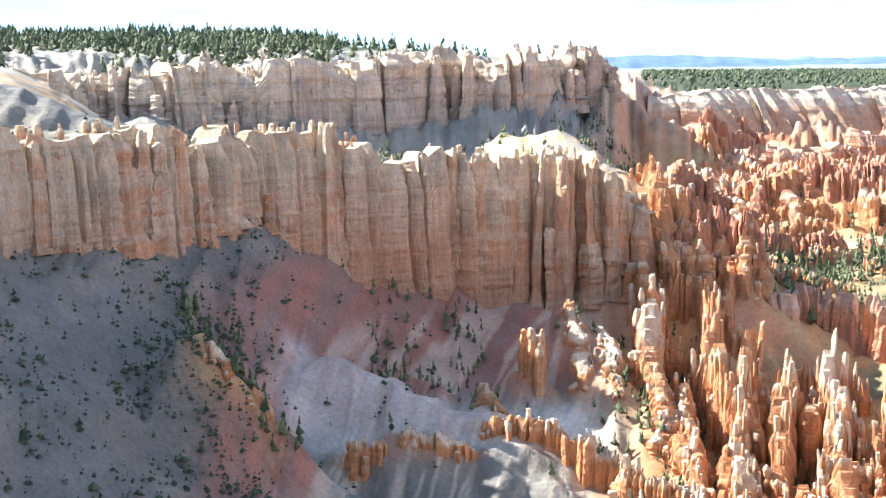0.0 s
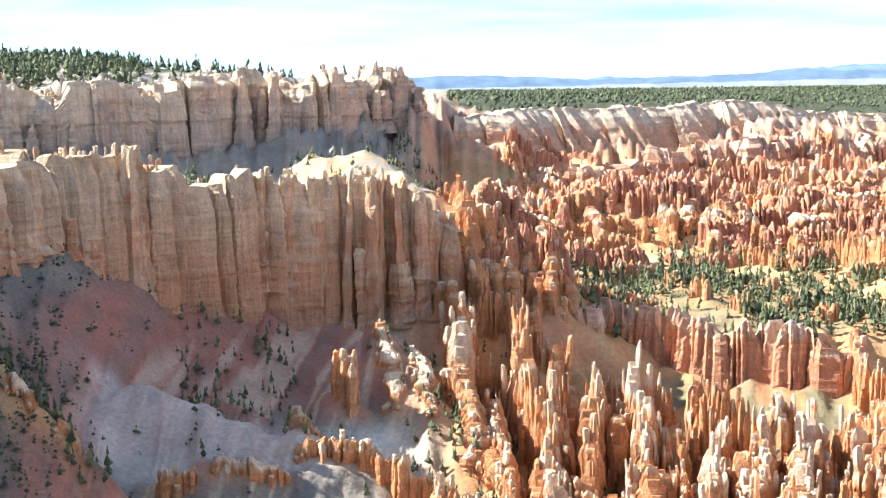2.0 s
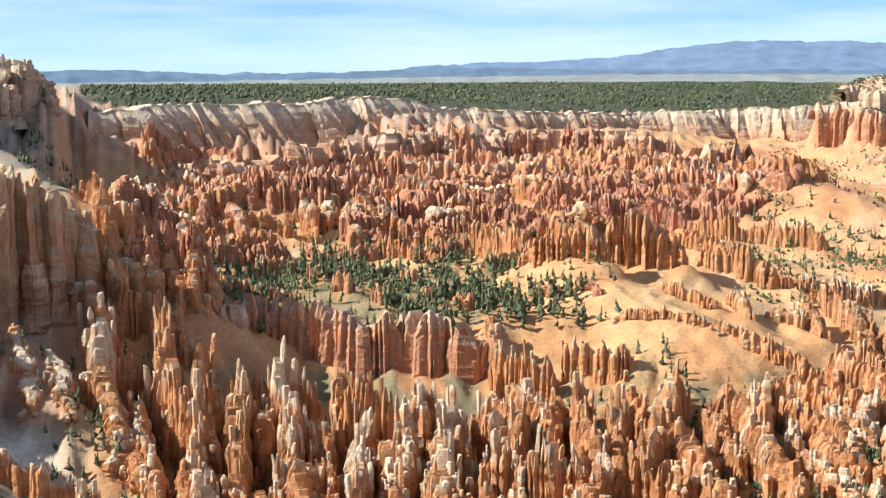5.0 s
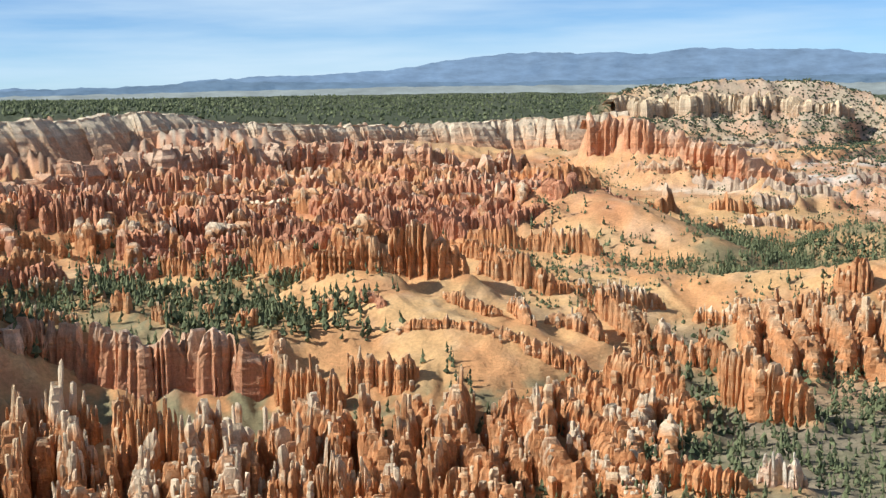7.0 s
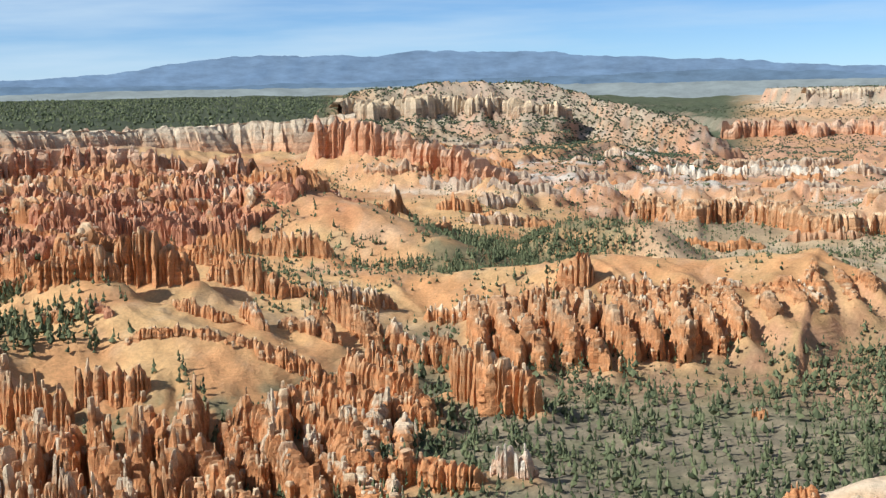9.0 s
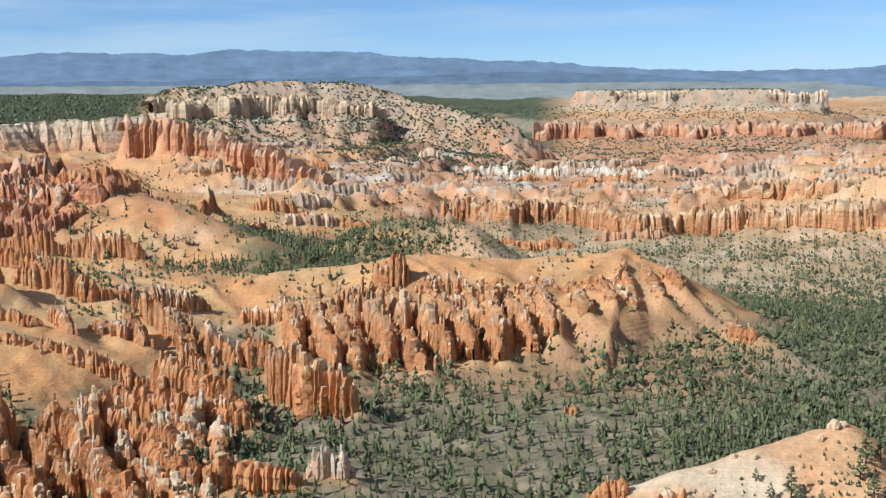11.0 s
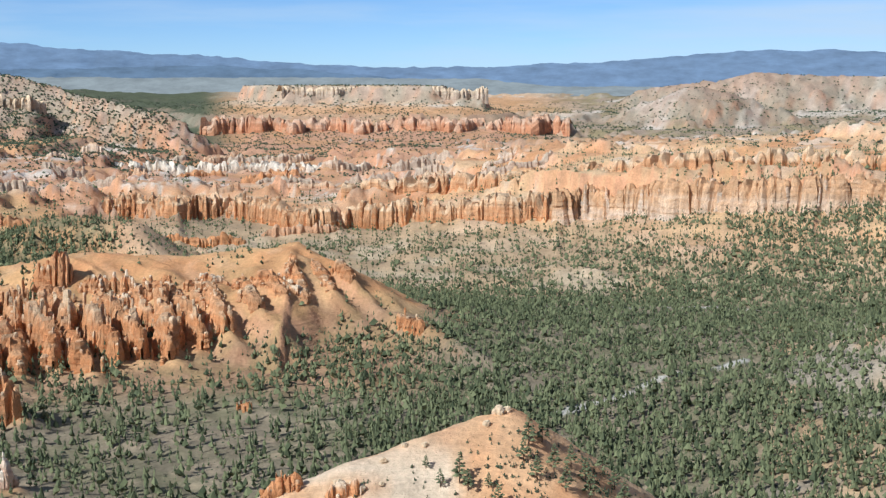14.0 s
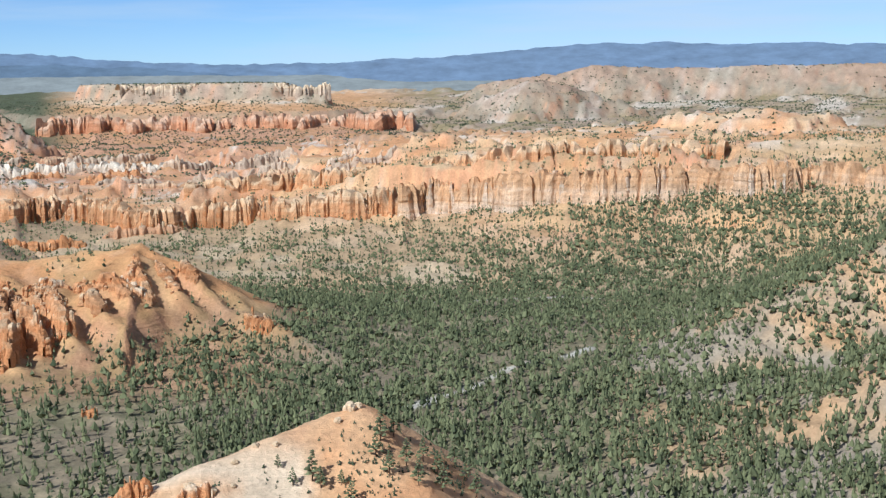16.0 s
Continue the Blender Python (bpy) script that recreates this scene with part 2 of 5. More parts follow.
def spur(z, b, r):
    """A nose of bare rock with a sharp crest and a furrowed face."""
    x, y = plan(b, r)
    d, top = line_distance(x, y, SPUR)
    d = d * (0.88 + 0.24 * fbm(x / 30, y / 30, 19)) + 2.6 * (ridged(x / 17, y / 17, 18) - 0.5) * np.clip(d / 20, 0, 1)
    return np.maximum(z, top - 0.52 * (np.sqrt(d * d + 6) - 2.4))


# the hoodoo peninsula's crest and its round hill
ridge(0.55, 17, (43, 1060, 52), (48, 1055, 64), (52.5, 1045, 63), (55, 1040, 68), (56.8, 1040, 71), (58.4, 1035, 52))
ridge(0.5, 9, (57.0, 1038, 62), (58.4, 1032, 50), (60.5, 1000, 30), (64, 930, 8))
# sandy hills among the hoodoos
ridge(0.45, 14, (27, 960, 70), (29, 900, 62), (31.5, 860, 50))
ridge(0.42, 16, (36, 1330, 92), (38.5, 1270, 86), (41.5, 1210, 62))
ridge(0.45, 12, (13.5, 1180, 84), (16.5, 1200, 88), (18.5, 1160, 74))
ridge(0.5, 10, (47, 1330, 60), (50.2, 1300, 58), (51, 1240, 36))
# far spurs and low hills
ridge(0.85, 30, (38.6, 2740, 172), (42, 2760, 187), (46, 2760, 180), (48.5, 2700, 142), (52, 2600, 104))
ridge(0.5, 10, (70.9, 3500, 112), (72.2, 3500, 146), (73.0, 3505, 150), (74.4, 3520, 122), (76, 3540, 96))
ridge(0.6, 8, (70.5, 4200, 126), (72.4, 4200, 152), (73.6, 4210, 158), (75.2, 4230, 180), (78, 4300, 166), (82, 4350, 176), (90, 4400, 174))
ridge(0.3, 20, (75, 2200, 92), (80, 2150, 112), (82, 2120, 122), (83.6, 2160, 104))
ridge(0.36, 14, (88, 1010, 84), (84.5, 960, 58), (81.5, 910, 34), (78, 850, 8))
ridge(0.36, 14, (89, 760, 60), (85.5, 740, 32), (82, 720, 8))
# white mounds at the wall's foot
ridge(0.45, 4, (-4.6, 652, 62), (-2.4, 640, 51), (-0.8, 630, 43))
ridge(0.45, 4, (-6.9, 618, 43), (-4.8, 606, 27))
ridge(0.9, 4, (-10.4, 568, 88), (-8.8, 560, 69), (-6.8, 556, 46))
ridge(0.6, 4, (-1.2, 680, 44), (0.8, 668, 34))
ridge(0.7, 3, (5.0, 745, 60), (6.2, 715, 44), (7.4, 690, 30))
# pale flank at the head of the canyon
ridge(0.75, 6, (2.5, 1000, 142), (4.6, 960, 150), (6.8, 900, 128))


CLIFFS = []


def cliff(label, *brzz, front=70, back=90, flute=13.0, depth=6.0, jag=5.0, batter=0.12, tone="wall", cell=1.3, rows=44, tips=0.0, sway=0.0, pillars=0, ribs=False):
    """A cliff along points (bearing, distance, foot, top), as its talus and the level behind it shape the ground.
    flute, depth: width and depth of its pilasters; jag: unevenness of the top; tips: free-standing points on the top."""
    CLIFFS.append(dict(label=label, line=brzz, front=front, back=back, flute=flute, depth=depth, jag=jag, batter=batter, tone=tone, cell=cell, rows=rows, tips=tips, sway=sway, pillars=pillars, ribs=ribs, seed=len(CLIFFS)))


def cliff_line(c, b):
    """Distance, foot and top of a cliff at bearings b."""
    bs = [p[0] for p in c["line"]]
    rl, zb, zt = (np.interp(b, bs, [p[k] for p in c["line"]]) for k in (1, 2, 3))
    u, v = np.asarray(b) * rl / 2600, 0 * rl + 11.0 * c["seed"]
    rl = rl + c["sway"] * 2 * (fbm(u, v, 101, 4) - 0.5)
    lift = (zt - zb) * (min(c["sway"], 40) / 40)
    return rl, zb + 0.25 * lift * (fbm(u * 0.8, v + 3, 102, 3) - 0.5), zt + 0.5 * lift * (fbm(u * 0.7, v + 5, 103, 3) - 0.5)


cliff("tall shaded fluted sandstone wall, buff above and orange below", (-19, 615, 132, 173), (-14, 655, 120, 171), (-11, 690, 113, 168), (-6.5, 738, 106, 164), (-3.4, 775, 87, 161), (-3.0, 780, 85, 148),
      (2, 803, 66, 143), (6, 815, 52, 140), (7.5, 820, 30, 134), (8.2, 816, 22, 116), front=130, back=60, flute=19, depth=11, jag=5, tips=6, rows=60, cell=1.2, sway=20, pillars=60)
cliff("upper cliff band under the wooded rim", (-19, 1290, 158, 190), (-14, 1300, 150, 194), (-7, 1310, 138, 201), (-2, 1380, 136, 204), (3.3, 1430, 145, 208), (6, 1460, 155, 207), (6.8, 1475, 160, 186),
      front=115, back=120, flute=22, depth=22, jag=6, tips=9, tone="buff", sway=25, pillars=60, rows=44, cell=2)
cliff("cream and pink ribbed slope under the wooded rim", (8.6, 1590, 124, 158), (11.4, 1650, 112, 165), (13.6, 1700, 103, 161), (15.9, 1750, 112, 159), (18.1, 1830, 122, 162), (19.3, 1850, 122, 164), (21.8, 1930, 116, 149),
      (24.9, 2000, 113, 139), (29.3, 2080, 112, 133), (33.6, 2150, 96, 137), (36, 2160, 95, 140), (38.2, 2150, 92, 147), front=90, back=170, flute=15, depth=15, jag=3, batter=1.35, tone="comb", sway=14, cell=2.2, rows=26, ribs=True)
cliff("jagged red hoodoo wall below the far rim", (11.5, 1520, 62, 92), (13.6, 1560, 58, 98), (15.9, 1620, 58, 108), (18.1, 1705, 60, 118), (22, 1780, 62, 120), (25, 1800, 66, 119), (29, 1810, 64, 121), (31, 1790, 64, 110), (34, 1760, 60, 96),
      front=120, back=110, flute=11, depth=17, jag=8, tips=14, tone="red", sway=45, pillars=90, cell=1.5, rows=40)
cliff("red pinnacled cliff on the valley side", (37.0, 1900, 96, 140), (38.2, 1880, 90, 147), (40, 1850, 84, 127), (42.3, 1800, 74, 109), (44, 1750, 66, 90), (45, 1740, 56, 74), front=90, back=160, flute=9, depth=12, jag=9, tips=12, tone="red", sway=24, cell=2, rows=30)
cliff("orange fluted cliff over the pine valley", (49.5, 1720, 30, 48), (54, 1700, 28, 48), (58, 1620, 22, 43), (63, 1580, 26, 52), (67, 1530, 32, 62),
      front=260, back=160, flute=6.5, depth=9, jag=6, tips=10, tone="orange", sway=65, cell=1.3, rows=36, pillars=70)
cliff("smooth orange and white banded cliff over the pine valley", (67.6, 1520, 34, 66), (72, 1470, 50, 84), (78, 1420, 60, 92), (89, 1380, 74, 104),
      front=230, back=200, flute=9, depth=8, jag=5, tips=7, batter=0.3, tone="bluff", sway=55, cell=1.5, rows=30, pillars=30)
cliff("low white and pink bench cliff", (50, 2350, 24, 46), (57, 2300, 26, 44), (66, 2250, 26, 46), front=120, back=200, flute=8, depth=9, jag=6, tips=6, tone="cream", sway=50, cell=2.2, rows=18)
cliff("red pinnacled cliff at the foot of the mesa", (53.5, 3180, 40, 80), (60, 3150, 33, 84), (67.5, 3180, 38, 82), front=200, back=150, flute=8, depth=11, jag=8, tips=12, tone="red", sway=80, cell=1.7, rows=18)
cliff("pale cap cliff of the flat-topped mesa", (56.5, 3400, 130, 151), (64.2, 3340, 126, 149), front=140, back=80, flute=8, depth=8, jag=3, tips=4, tone="buff", sway=40, cell=1.7, rows=16)
cliff("cream and red cliff band on the far ridge", (38.0, 2640, 124, 157), (42, 2640, 124, 164), (44.5, 2630, 122, 158), (46.7, 2600, 116, 142), front=160, back=80, flute=7, depth=10, jag=6, tips=9, tone="wall", sway=60, cell=1.6, rows=18)
cliff("upper orange cliff band above the pine valley", (59, 1700, 48, 62), (66, 1640, 58, 78), (72, 1580, 84, 104), (80, 1540, 92, 112), front=60, back=160, flute=8, depth=8, jag=6, tips=8, tone="orange", sway=45, cell=1.8, rows=20)
cliff("fluted red and orange wall under the wooded bench", (10.4, 850, 30, 72), (12.3, 840, 18, 62), (15, 835, 24, 67), (18.2, 830, 26, 57), (18.9, 830, 20, 46), (20.0, 828, 24, 57), (22.6, 822, 26, 56), (23.2, 820, 16, 46), (24.2, 812, 14, 44), front=50, back=40, flute=7.5, depth=8, jag=3.5, tips=10, tone="red", cell=1.0, rows=30, sway=22, batter=0.18)



def cliffs(z, b, r):
    for c in CLIFFS:
        bs = [p[0] for p in c["line"]]
        rl, zb, zt = cliff_line(c, b)
        w = step(bs[0] - 0.9, bs[0], b) * (1 - step(bs[-1], bs[-1] + 0.9, b))
        d = r - rl
        near_z, far_z = base_height(b, rl - c["front"] - (c["batter"] * (zt - zb) if c["ribs"] else 0)), base_height(b, rl + c["back"])
        run = 1.3 * c["depth"] + (c["batter"] * (zt - zb) if c["ribs"] else 0)
        f = np.clip(1 + (d + run) / c["front"], 0, 1)
        g = np.clip(d / c["back"], 0, 1)
        along = np.radians(b) * rl
        cone = 0 if c["ribs"] else 0.3 if c["tone"] in ("orange", "bluff") else 0.08
        zb = zb + (zt - zb) * (0.16 * (ridged(along / (2.6 * c["flute"]), 0 * b + 7, 46, 2) - 0.6) + 2.2 * cone * (ridged(along / 75, 0 * b + 3, 45, 2) - 0.55))
        talus = near_z + (zb - near_z) * f ** 1.25
        lip = zt - np.minimum(9, 0.3 * (zt - zb))
        above = lip + (far_z - lip) * g * g * (3 - 2 * g)
        shaped = np.where(d < 0, talus, np.where(d < 5, zb + (lip - zb) * np.clip(d / 5, 0, 1), above))
        w = w * ((d > -c["front"] - run) & (d < c["back"]))
        z = z * (1 - w) + shaped * w
    return z


def height(b, r):
    x, y = plan(b, r)
    wob = 0.9 * (fbm(x / 130, y / 130, 3) - 0.5) * step(60, 400, r) * step(8, 11, b)
    z = cliffs(base_height(b + 2.0 * wob, r * (1 + 0.035 * wob)), b, r)
    rough = step(150, 450, r)
    for slope, crown, pts in RIDGES:
        d, top = line_distance(x, y, pts)
        d = d * (0.75 + 0.5 * fbm(x / 45, y / 45, 9)) * (1 + 0.9 * step(2900, 3100, r) * (ridged(x / 150, y / 150, 16, 4) - 0.6))
        z = np.maximum(z, top - slope * (np.sqrt(d * d + crown * crown) - crown))
    z = spur(z, b, r)
    # badlands across the valley: branching ridges cut into beds that stand or slope
    across = step(1560, 1760, r) * step(38, 42, b) * (1 - 0.5 * step(3600, 4200, r)) * np.clip((140 - z) / 40, 0, 1)
    z = z + across * (34 * (ridged(x / 260, y / 260, 33, 4) - 0.62) + 15 * (ridged(x / 75 + 3, y / 75, 34, 3) - 0.6))
    bed = (z + 5 * fbm(x / 200, y / 200, 35)) / 19
    part = bed - np.floor(bed)
    z = z + 0.85 * across * 19 * (0.3 * part + 0.7 * step(0.5, 0.8, part) - part)
    # gullies that run down the slopes
    fall = np.clip(1.6 * np.abs(np.gradient(z, axis=1) / np.gradient(r, axis=1)), 0, 0.7)
    ribs = ridged(np.radians(b) * r / 26 + 1.2 * fbm(x / 90, y / 90, 41), r / 220, 42, 2)
    comb = comb_wave(b, x, y)
    fine = ridged(np.radians(b) * r / 11 + 1.5 * fbm(x / 50, y / 50, 43), r / 90, 44, 2)
    z = z + rough * fall * ((24 * (ribs - 0.55) + 8 * (fine - 0.5) + 12 * (comb - 0.5)) * step(1150, 1400, r) + (9 + 12 * (b < 9)) * (ribs - 0.55) * step(480, 600, r) + (4.5 + 4 * (b < 9)) * (fine - 0.55) * step(480, 600, r))
    return z + rough * (9 * (fbm(x / 120, y / 120, 5) - 0.5) + 3.5 * (ridged(x / 42, y / 42, 6) - 0.55) + 1.3 * (fbm(x / 9, y / 9, 8) - 0.5) + 2.4 * (ridged(x / 17, y / 17, 38, 2) - 0.55) * (r > 560))


# mesa across the valley: flat top, pale cliff, apron
def mesa(z, b, r):
    x, y = plan(b, r)
    d, _ = line_distance(x, y, [(*plan(55.8, 3500), 0), (*plan(61.6, 3420), 0)])
    d = d * (0.9 + 0.25 * fbm(x / 160, y / 160, 12)) + 26 * (ridged(x / 70, y / 70, 13) - 0.5)
    cap = np.interp(d, [0, 70, 86, 250, 300, 700, 900], [154, 152, 118, 90, 60, 20, -300])
    return np.maximum(z, cap)


# the sheet's grid: fine inside the view, coarse behind the lookout
B_STEP = 0.125
B_FINE = np.arange(-21, 90.01, B_STEP)
B_ALL = np.concatenate([B_FINE, np.arange(93, 339 - 2, 3.0)])
R_ALL = np.concatenate([np.array([0.02, 3, 8, 16, 25, 60, 120, 190]), np.arange(240, 540, 6.5), np.arange(540, 1130, 3.6), 1130 * (4990 / 1130) ** (np.linspace(0, 1, 275))])
GB, GR = np.meshgrid(np.where(B_ALL > 180, B_ALL - 360, B_ALL), R_ALL, indexing="ij")
GZ = mesa(height(GB, GR), GB, GR)


def ground_z(b, r):
    """The finished sheet's height, inside the fine part of the grid."""
    u = np.clip((np.asarray(b) - B_FINE[0]) / B_STEP, 0, len(B_FINE) - 1.001)
    v = np.clip(np.interp(r, R_ALL, np.arange(len(R_ALL))), 0, len(R_ALL) - 1.001)
    i, j = u.astype(int), v.astype(int)
    f, g = u - i, v - j
    return (GZ[i, j] * (1 - f) + GZ[i + 1, j] * f) * (1 - g) + (GZ[i, j + 1] * (1 - f) + GZ[i + 1, j + 1] * f) * g


# ---- rows of rock spires: first the plan ----
FINS = []


def fin(b0, r0, b1, r1, h, rad, tone="orange", taper=0.55, jag=0.55, mound=None):
    """A row of spires between two places: mean height, radius of a spire, colour, taper of the spires, unevenness of their tops."""
    mound = 0.28 * h if mound is None else mound
    FINS.append(dict(p0=plan(b0, r0), p1=plan(b1, r1), h=h, rad=rad * 0.85, tone=str(tone), taper=taper, jag=jag, mound=mound, tops=None))


def crag(b0, r0, z0, b1, r1, z1, rad=5.0, tone="orange", taper=0.3, jag=0.45, mound=7.0, fall=1.0):
    """A fin of rock whose crest goes from height z0 to height z1, early or late as fall is below or above one."""
    FINS.append(dict(p0=plan(b0, r0), p1=plan(b1, r1), h=30.0, rad=rad * 0.85, tone=str(tone), taper=taper, jag=jag, mound=mound, tops=(z0, z1, fall)))


# near fins that step down towards the lookout, with deep ravines between them
crag(8.3, 802, 107, 8.8, 650, 32, 6.5, "pale", fall=0.7)
for k in range(6):
    fin(8.4 + 0.75 * k, 905 - 6 * k, 9.3 + 0.75 * k, 790 + 7 * k, 34 - 2 * k, 6, "orange", 0.35, 0.5, 4)
fin(8.7, 800, 12.4, 792, 32, 5.5, "orange", 0.3, 0.6, 4)
fin(9.0, 840, 11.8, 850, 26, 5, "red", 0.3, 0.6, 3)
crag(9.6, 735, 48, 10.4, 590, 20, 4.5, "pale", fall=0.7)
crag(10.5, 795, 93, 11.4, 690, 44, 5.5, fall=0.8)
crag(12.5, 765, 84, 11.6, 592, 22, 5, fall=0.6)
crag(13.9, 745, 68, 13.5, 590, 18, 5, fall=0.7)
crag(15.3, 750, 74, 16.7, 588, 24, 5.5, "pale", fall=0.6)
crag(17.5, 724, 52, 20.2, 712, 46, 4.5)
crag(17.5, 690, 30, 17.3, 604, 14, 4)
crag(18.9, 675, 38, 18.3, 585, 24, 5, "pale", fall=0.8)
crag(20.7, 704, 46, 20.0, 590, 20, 5, "pale", fall=0.7)
crag(22.3, 722, 50, 22.0, 585, 22, 5.5, "pale", fall=0.6)
crag(11.9, 640, 34, 12.3, 570, 18, 4, "pale")
crag(14.9, 640, 30, 15.2, 572, 14, 4, "pale")
crag(24.0, 838, 60, 24.4, 800, 44, 4, fall=0.7)
crag(24.2, 800, 53, 26.8, 780, 43, 5, jag=0.6)
crag(26.9, 802, 51, 29.9, 796, 47, 5.5, jag=0.6)
crag(27.8, 748, 50, 28.4, 620, 26, 5, fall=0.8)
crag(29.5, 732, 45, 29.0, 640, 24, 4.5)
crag(25.3, 735, 40, 25.0, 665, 22, 4.5)
crag(31.9, 764, 47, 29.9, 640, 32, 5.5)
crag(31.2, 704, 38, 34.6, 602, 18, 5.5)
crag(33.4, 760, 44, 36.2, 640, 24, 5.5)
crag(34.6, 764, 43, 38.6, 690, 29, 5)
crag(35.4, 780, 45, 41.4, 735, 30, 5.5)
crag(36.9, 700, 32, 38.9, 640, 22, 5)
crag(37.7, 655, 29, 43.4, 640, 23, 6.5, jag=0.3)
crag(23.5, 652, 34, 28.7, 640, 28, 5, "pale", jag=0.6)
crag(23.8, 602, 21, 29.2, 594, 18, 5, "pale", jag=0.6)
crag(28.8, 642, 30, 33.6, 628, 25, 5.5, jag=0.6)
crag(30.0, 600, 16, 35.5, 590, 12, 5.5, jag=0.6)
crag(37.6, 812, 53, 41.5, 760, 36, 5.5)
crag(42.0, 802, 57, 45.8, 772, 41, 6.5, jag=0.35)
fin(12.3, 1000, 16, 1010, 26, 6, "red", 0.35)
fin(16.5, 1040, 24, 1030, 18, 5, "red", 0.35)
fin(25.2, 955, 29, 940, 28, 6, "orange", 0.3)
fin(28.8, 975, 32, 960, 36, 8, "orange", 0.2, 0.2)
fin(32.3, 1000, 36.2, 985, 26, 5, "orange")
fin(36.3, 985, 40, 1000, 22, 5, "pale")
fin(29, 850, 33, 840, 9, 4, "orange")
fin(25.6, 900, 27.2, 890, 11, 4, "orange")
fin(27.6, 905, 28.6, 880, 10, 4, "red")
fin(31.0, 905, 33.4, 893, 14, 4.5, "orange")
fin(33.8, 915, 34.6, 880, 16, 4.5, "pale")
fin(35.2, 905, 36.6, 890, 14, 4.5, "pale")
fin(36.4, 925, 37.4, 880, 20, 5, "orange")
fin(38.2, 930, 39.4, 890, 24, 5, "orange")
fin(39.6, 905, 41.0, 880, 26, 5, "pale")
fin(41.0, 900, 42.6, 865, 28, 5, "orange")
fin(38.6, 860, 40.6, 845, 22, 5, "orange")
fin(33, 840, 37.5, 825, 15, 5, "orange")
# the peninsula: a row along its crest, and fins that run down towards the pines
fin(41.0, 985, 44.3, 985, 18, 5, "pale")
fin(44.3, 1000, 46.6, 1000, 20, 5, "orange")
fin(46.5, 1010, 48.0, 1005, 34, 7, "orange", 0.3, 0.4)
fin(48.2, 1000, 52.0, 985, 18, 5, "pale")
local = np.random.default_rng(12)
for b1, r1, z1 in ((43.6, 872, 32), (44.9, 868, 36), (45.9, 872, 34), (47.2, 884, 37), (48.6, 878, 36), (49.6, 892, 40), (50.6, 900, 40), (51.8, 898, 40), (52.8, 918, 44), (53.9, 928, 45), (55.2, 948, 46), (56.3, 965, 48)):
    crag(b1 - local.uniform(0.5, 1.6), local.uniform(965, 1004), local.uniform(52, 60), b1, r1, z1, local.uniform(5, 6.6), "orange", 0.25, 0.45, 8)
    bq = b1 + local.uniform(-0.2, 0.5)
    crag(bq - local.uniform(0.2, 0.9), local.uniform(975, 1000), 50, bq, r1 + local.uniform(22, 60), z1 - 2, local.uniform(3.6, 4.8), "orange", 0.3, 0.6, 5)
    crag(bq - 0.9, local.uniform(985, 1005), local.uniform(50, 56), bq + 0.3, local.uniform(978, 995), local.uniform(46, 54), 4.2, local.choice(["orange", "pale"]), 0.35, 0.7, 3)
crag(56.5, 1006, 60, 57.2, 972, 44, 4.6, jag=0.5)
crag(57.5, 1016, 58, 58.2, 988, 42, 4.6, jag=0.5)
crag(58.4, 1024, 52, 59.1, 1004, 38, 5, jag=0.4)
fin(60.9, 975, 62.0, 955, 9, 4, "orange", 0.4)
fin(43.7, 655, 45.4, 648, 26, 4.5, "cream", 0.6)
for b0, r0, h in ((15.5, 880, 14), (17.6, 905, 16), (19.2, 870, 18), (21.2, 900, 14), (16.6, 950, 15), (22.6, 870, 16), (20.4, 960, 13)):
    fin(b0, r0, b0 + 0.9, r0 - 4, h, 4.2, "orange", 0.35)
fin(54.3, 795, 54.9, 792, 8, 3, "orange")
# orange teeth on the spur
crag(55.2, 402, 84, 56.9, 405, 82, 2.2, jag=0.7, mound=0)
crag(57.8, 398, 79, 59.3, 401, 78, 1.9, "pale", jag=0.7, mound=0)
# at the wall's foot
crag(1.6, 616, 49, 7.2, 600, 41, 4.8, "pale", jag=0.6)
crag(6.8, 588, 36, 10.5, 578, 26, 4.4, "pale", jag=0.6)
crag(-2.0, 590, 35, 1.3, 590, 34, 4.2, "pale", jag=0.4)
crag(-4.2, 590, 46, -2.4, 588, 40, 4.6, jag=0.6)
crag(3.1, 692, 73, 4.1, 688, 66, 6.5, jag=0.35)
crag(1.6, 668, 50, 2.2, 640, 36, 4.5)
crag(5.2, 742, 62, 5.8, 690, 34, 5, "pale")
crag(6.6, 742, 60, 7.2, 680, 32, 5, "pale")
crag(-9.6, 562, 86, -8.6, 557, 72, 3.6, "pale", jag=0.6)
crag(-7.9, 557, 62, -7.0, 553, 50, 3.4, jag=0.6)
fin(9.2, 860, 13, 850, 44, 7, "red")
fin(9.0, 960, 12, 990, 40, 8, "red", 0.3)


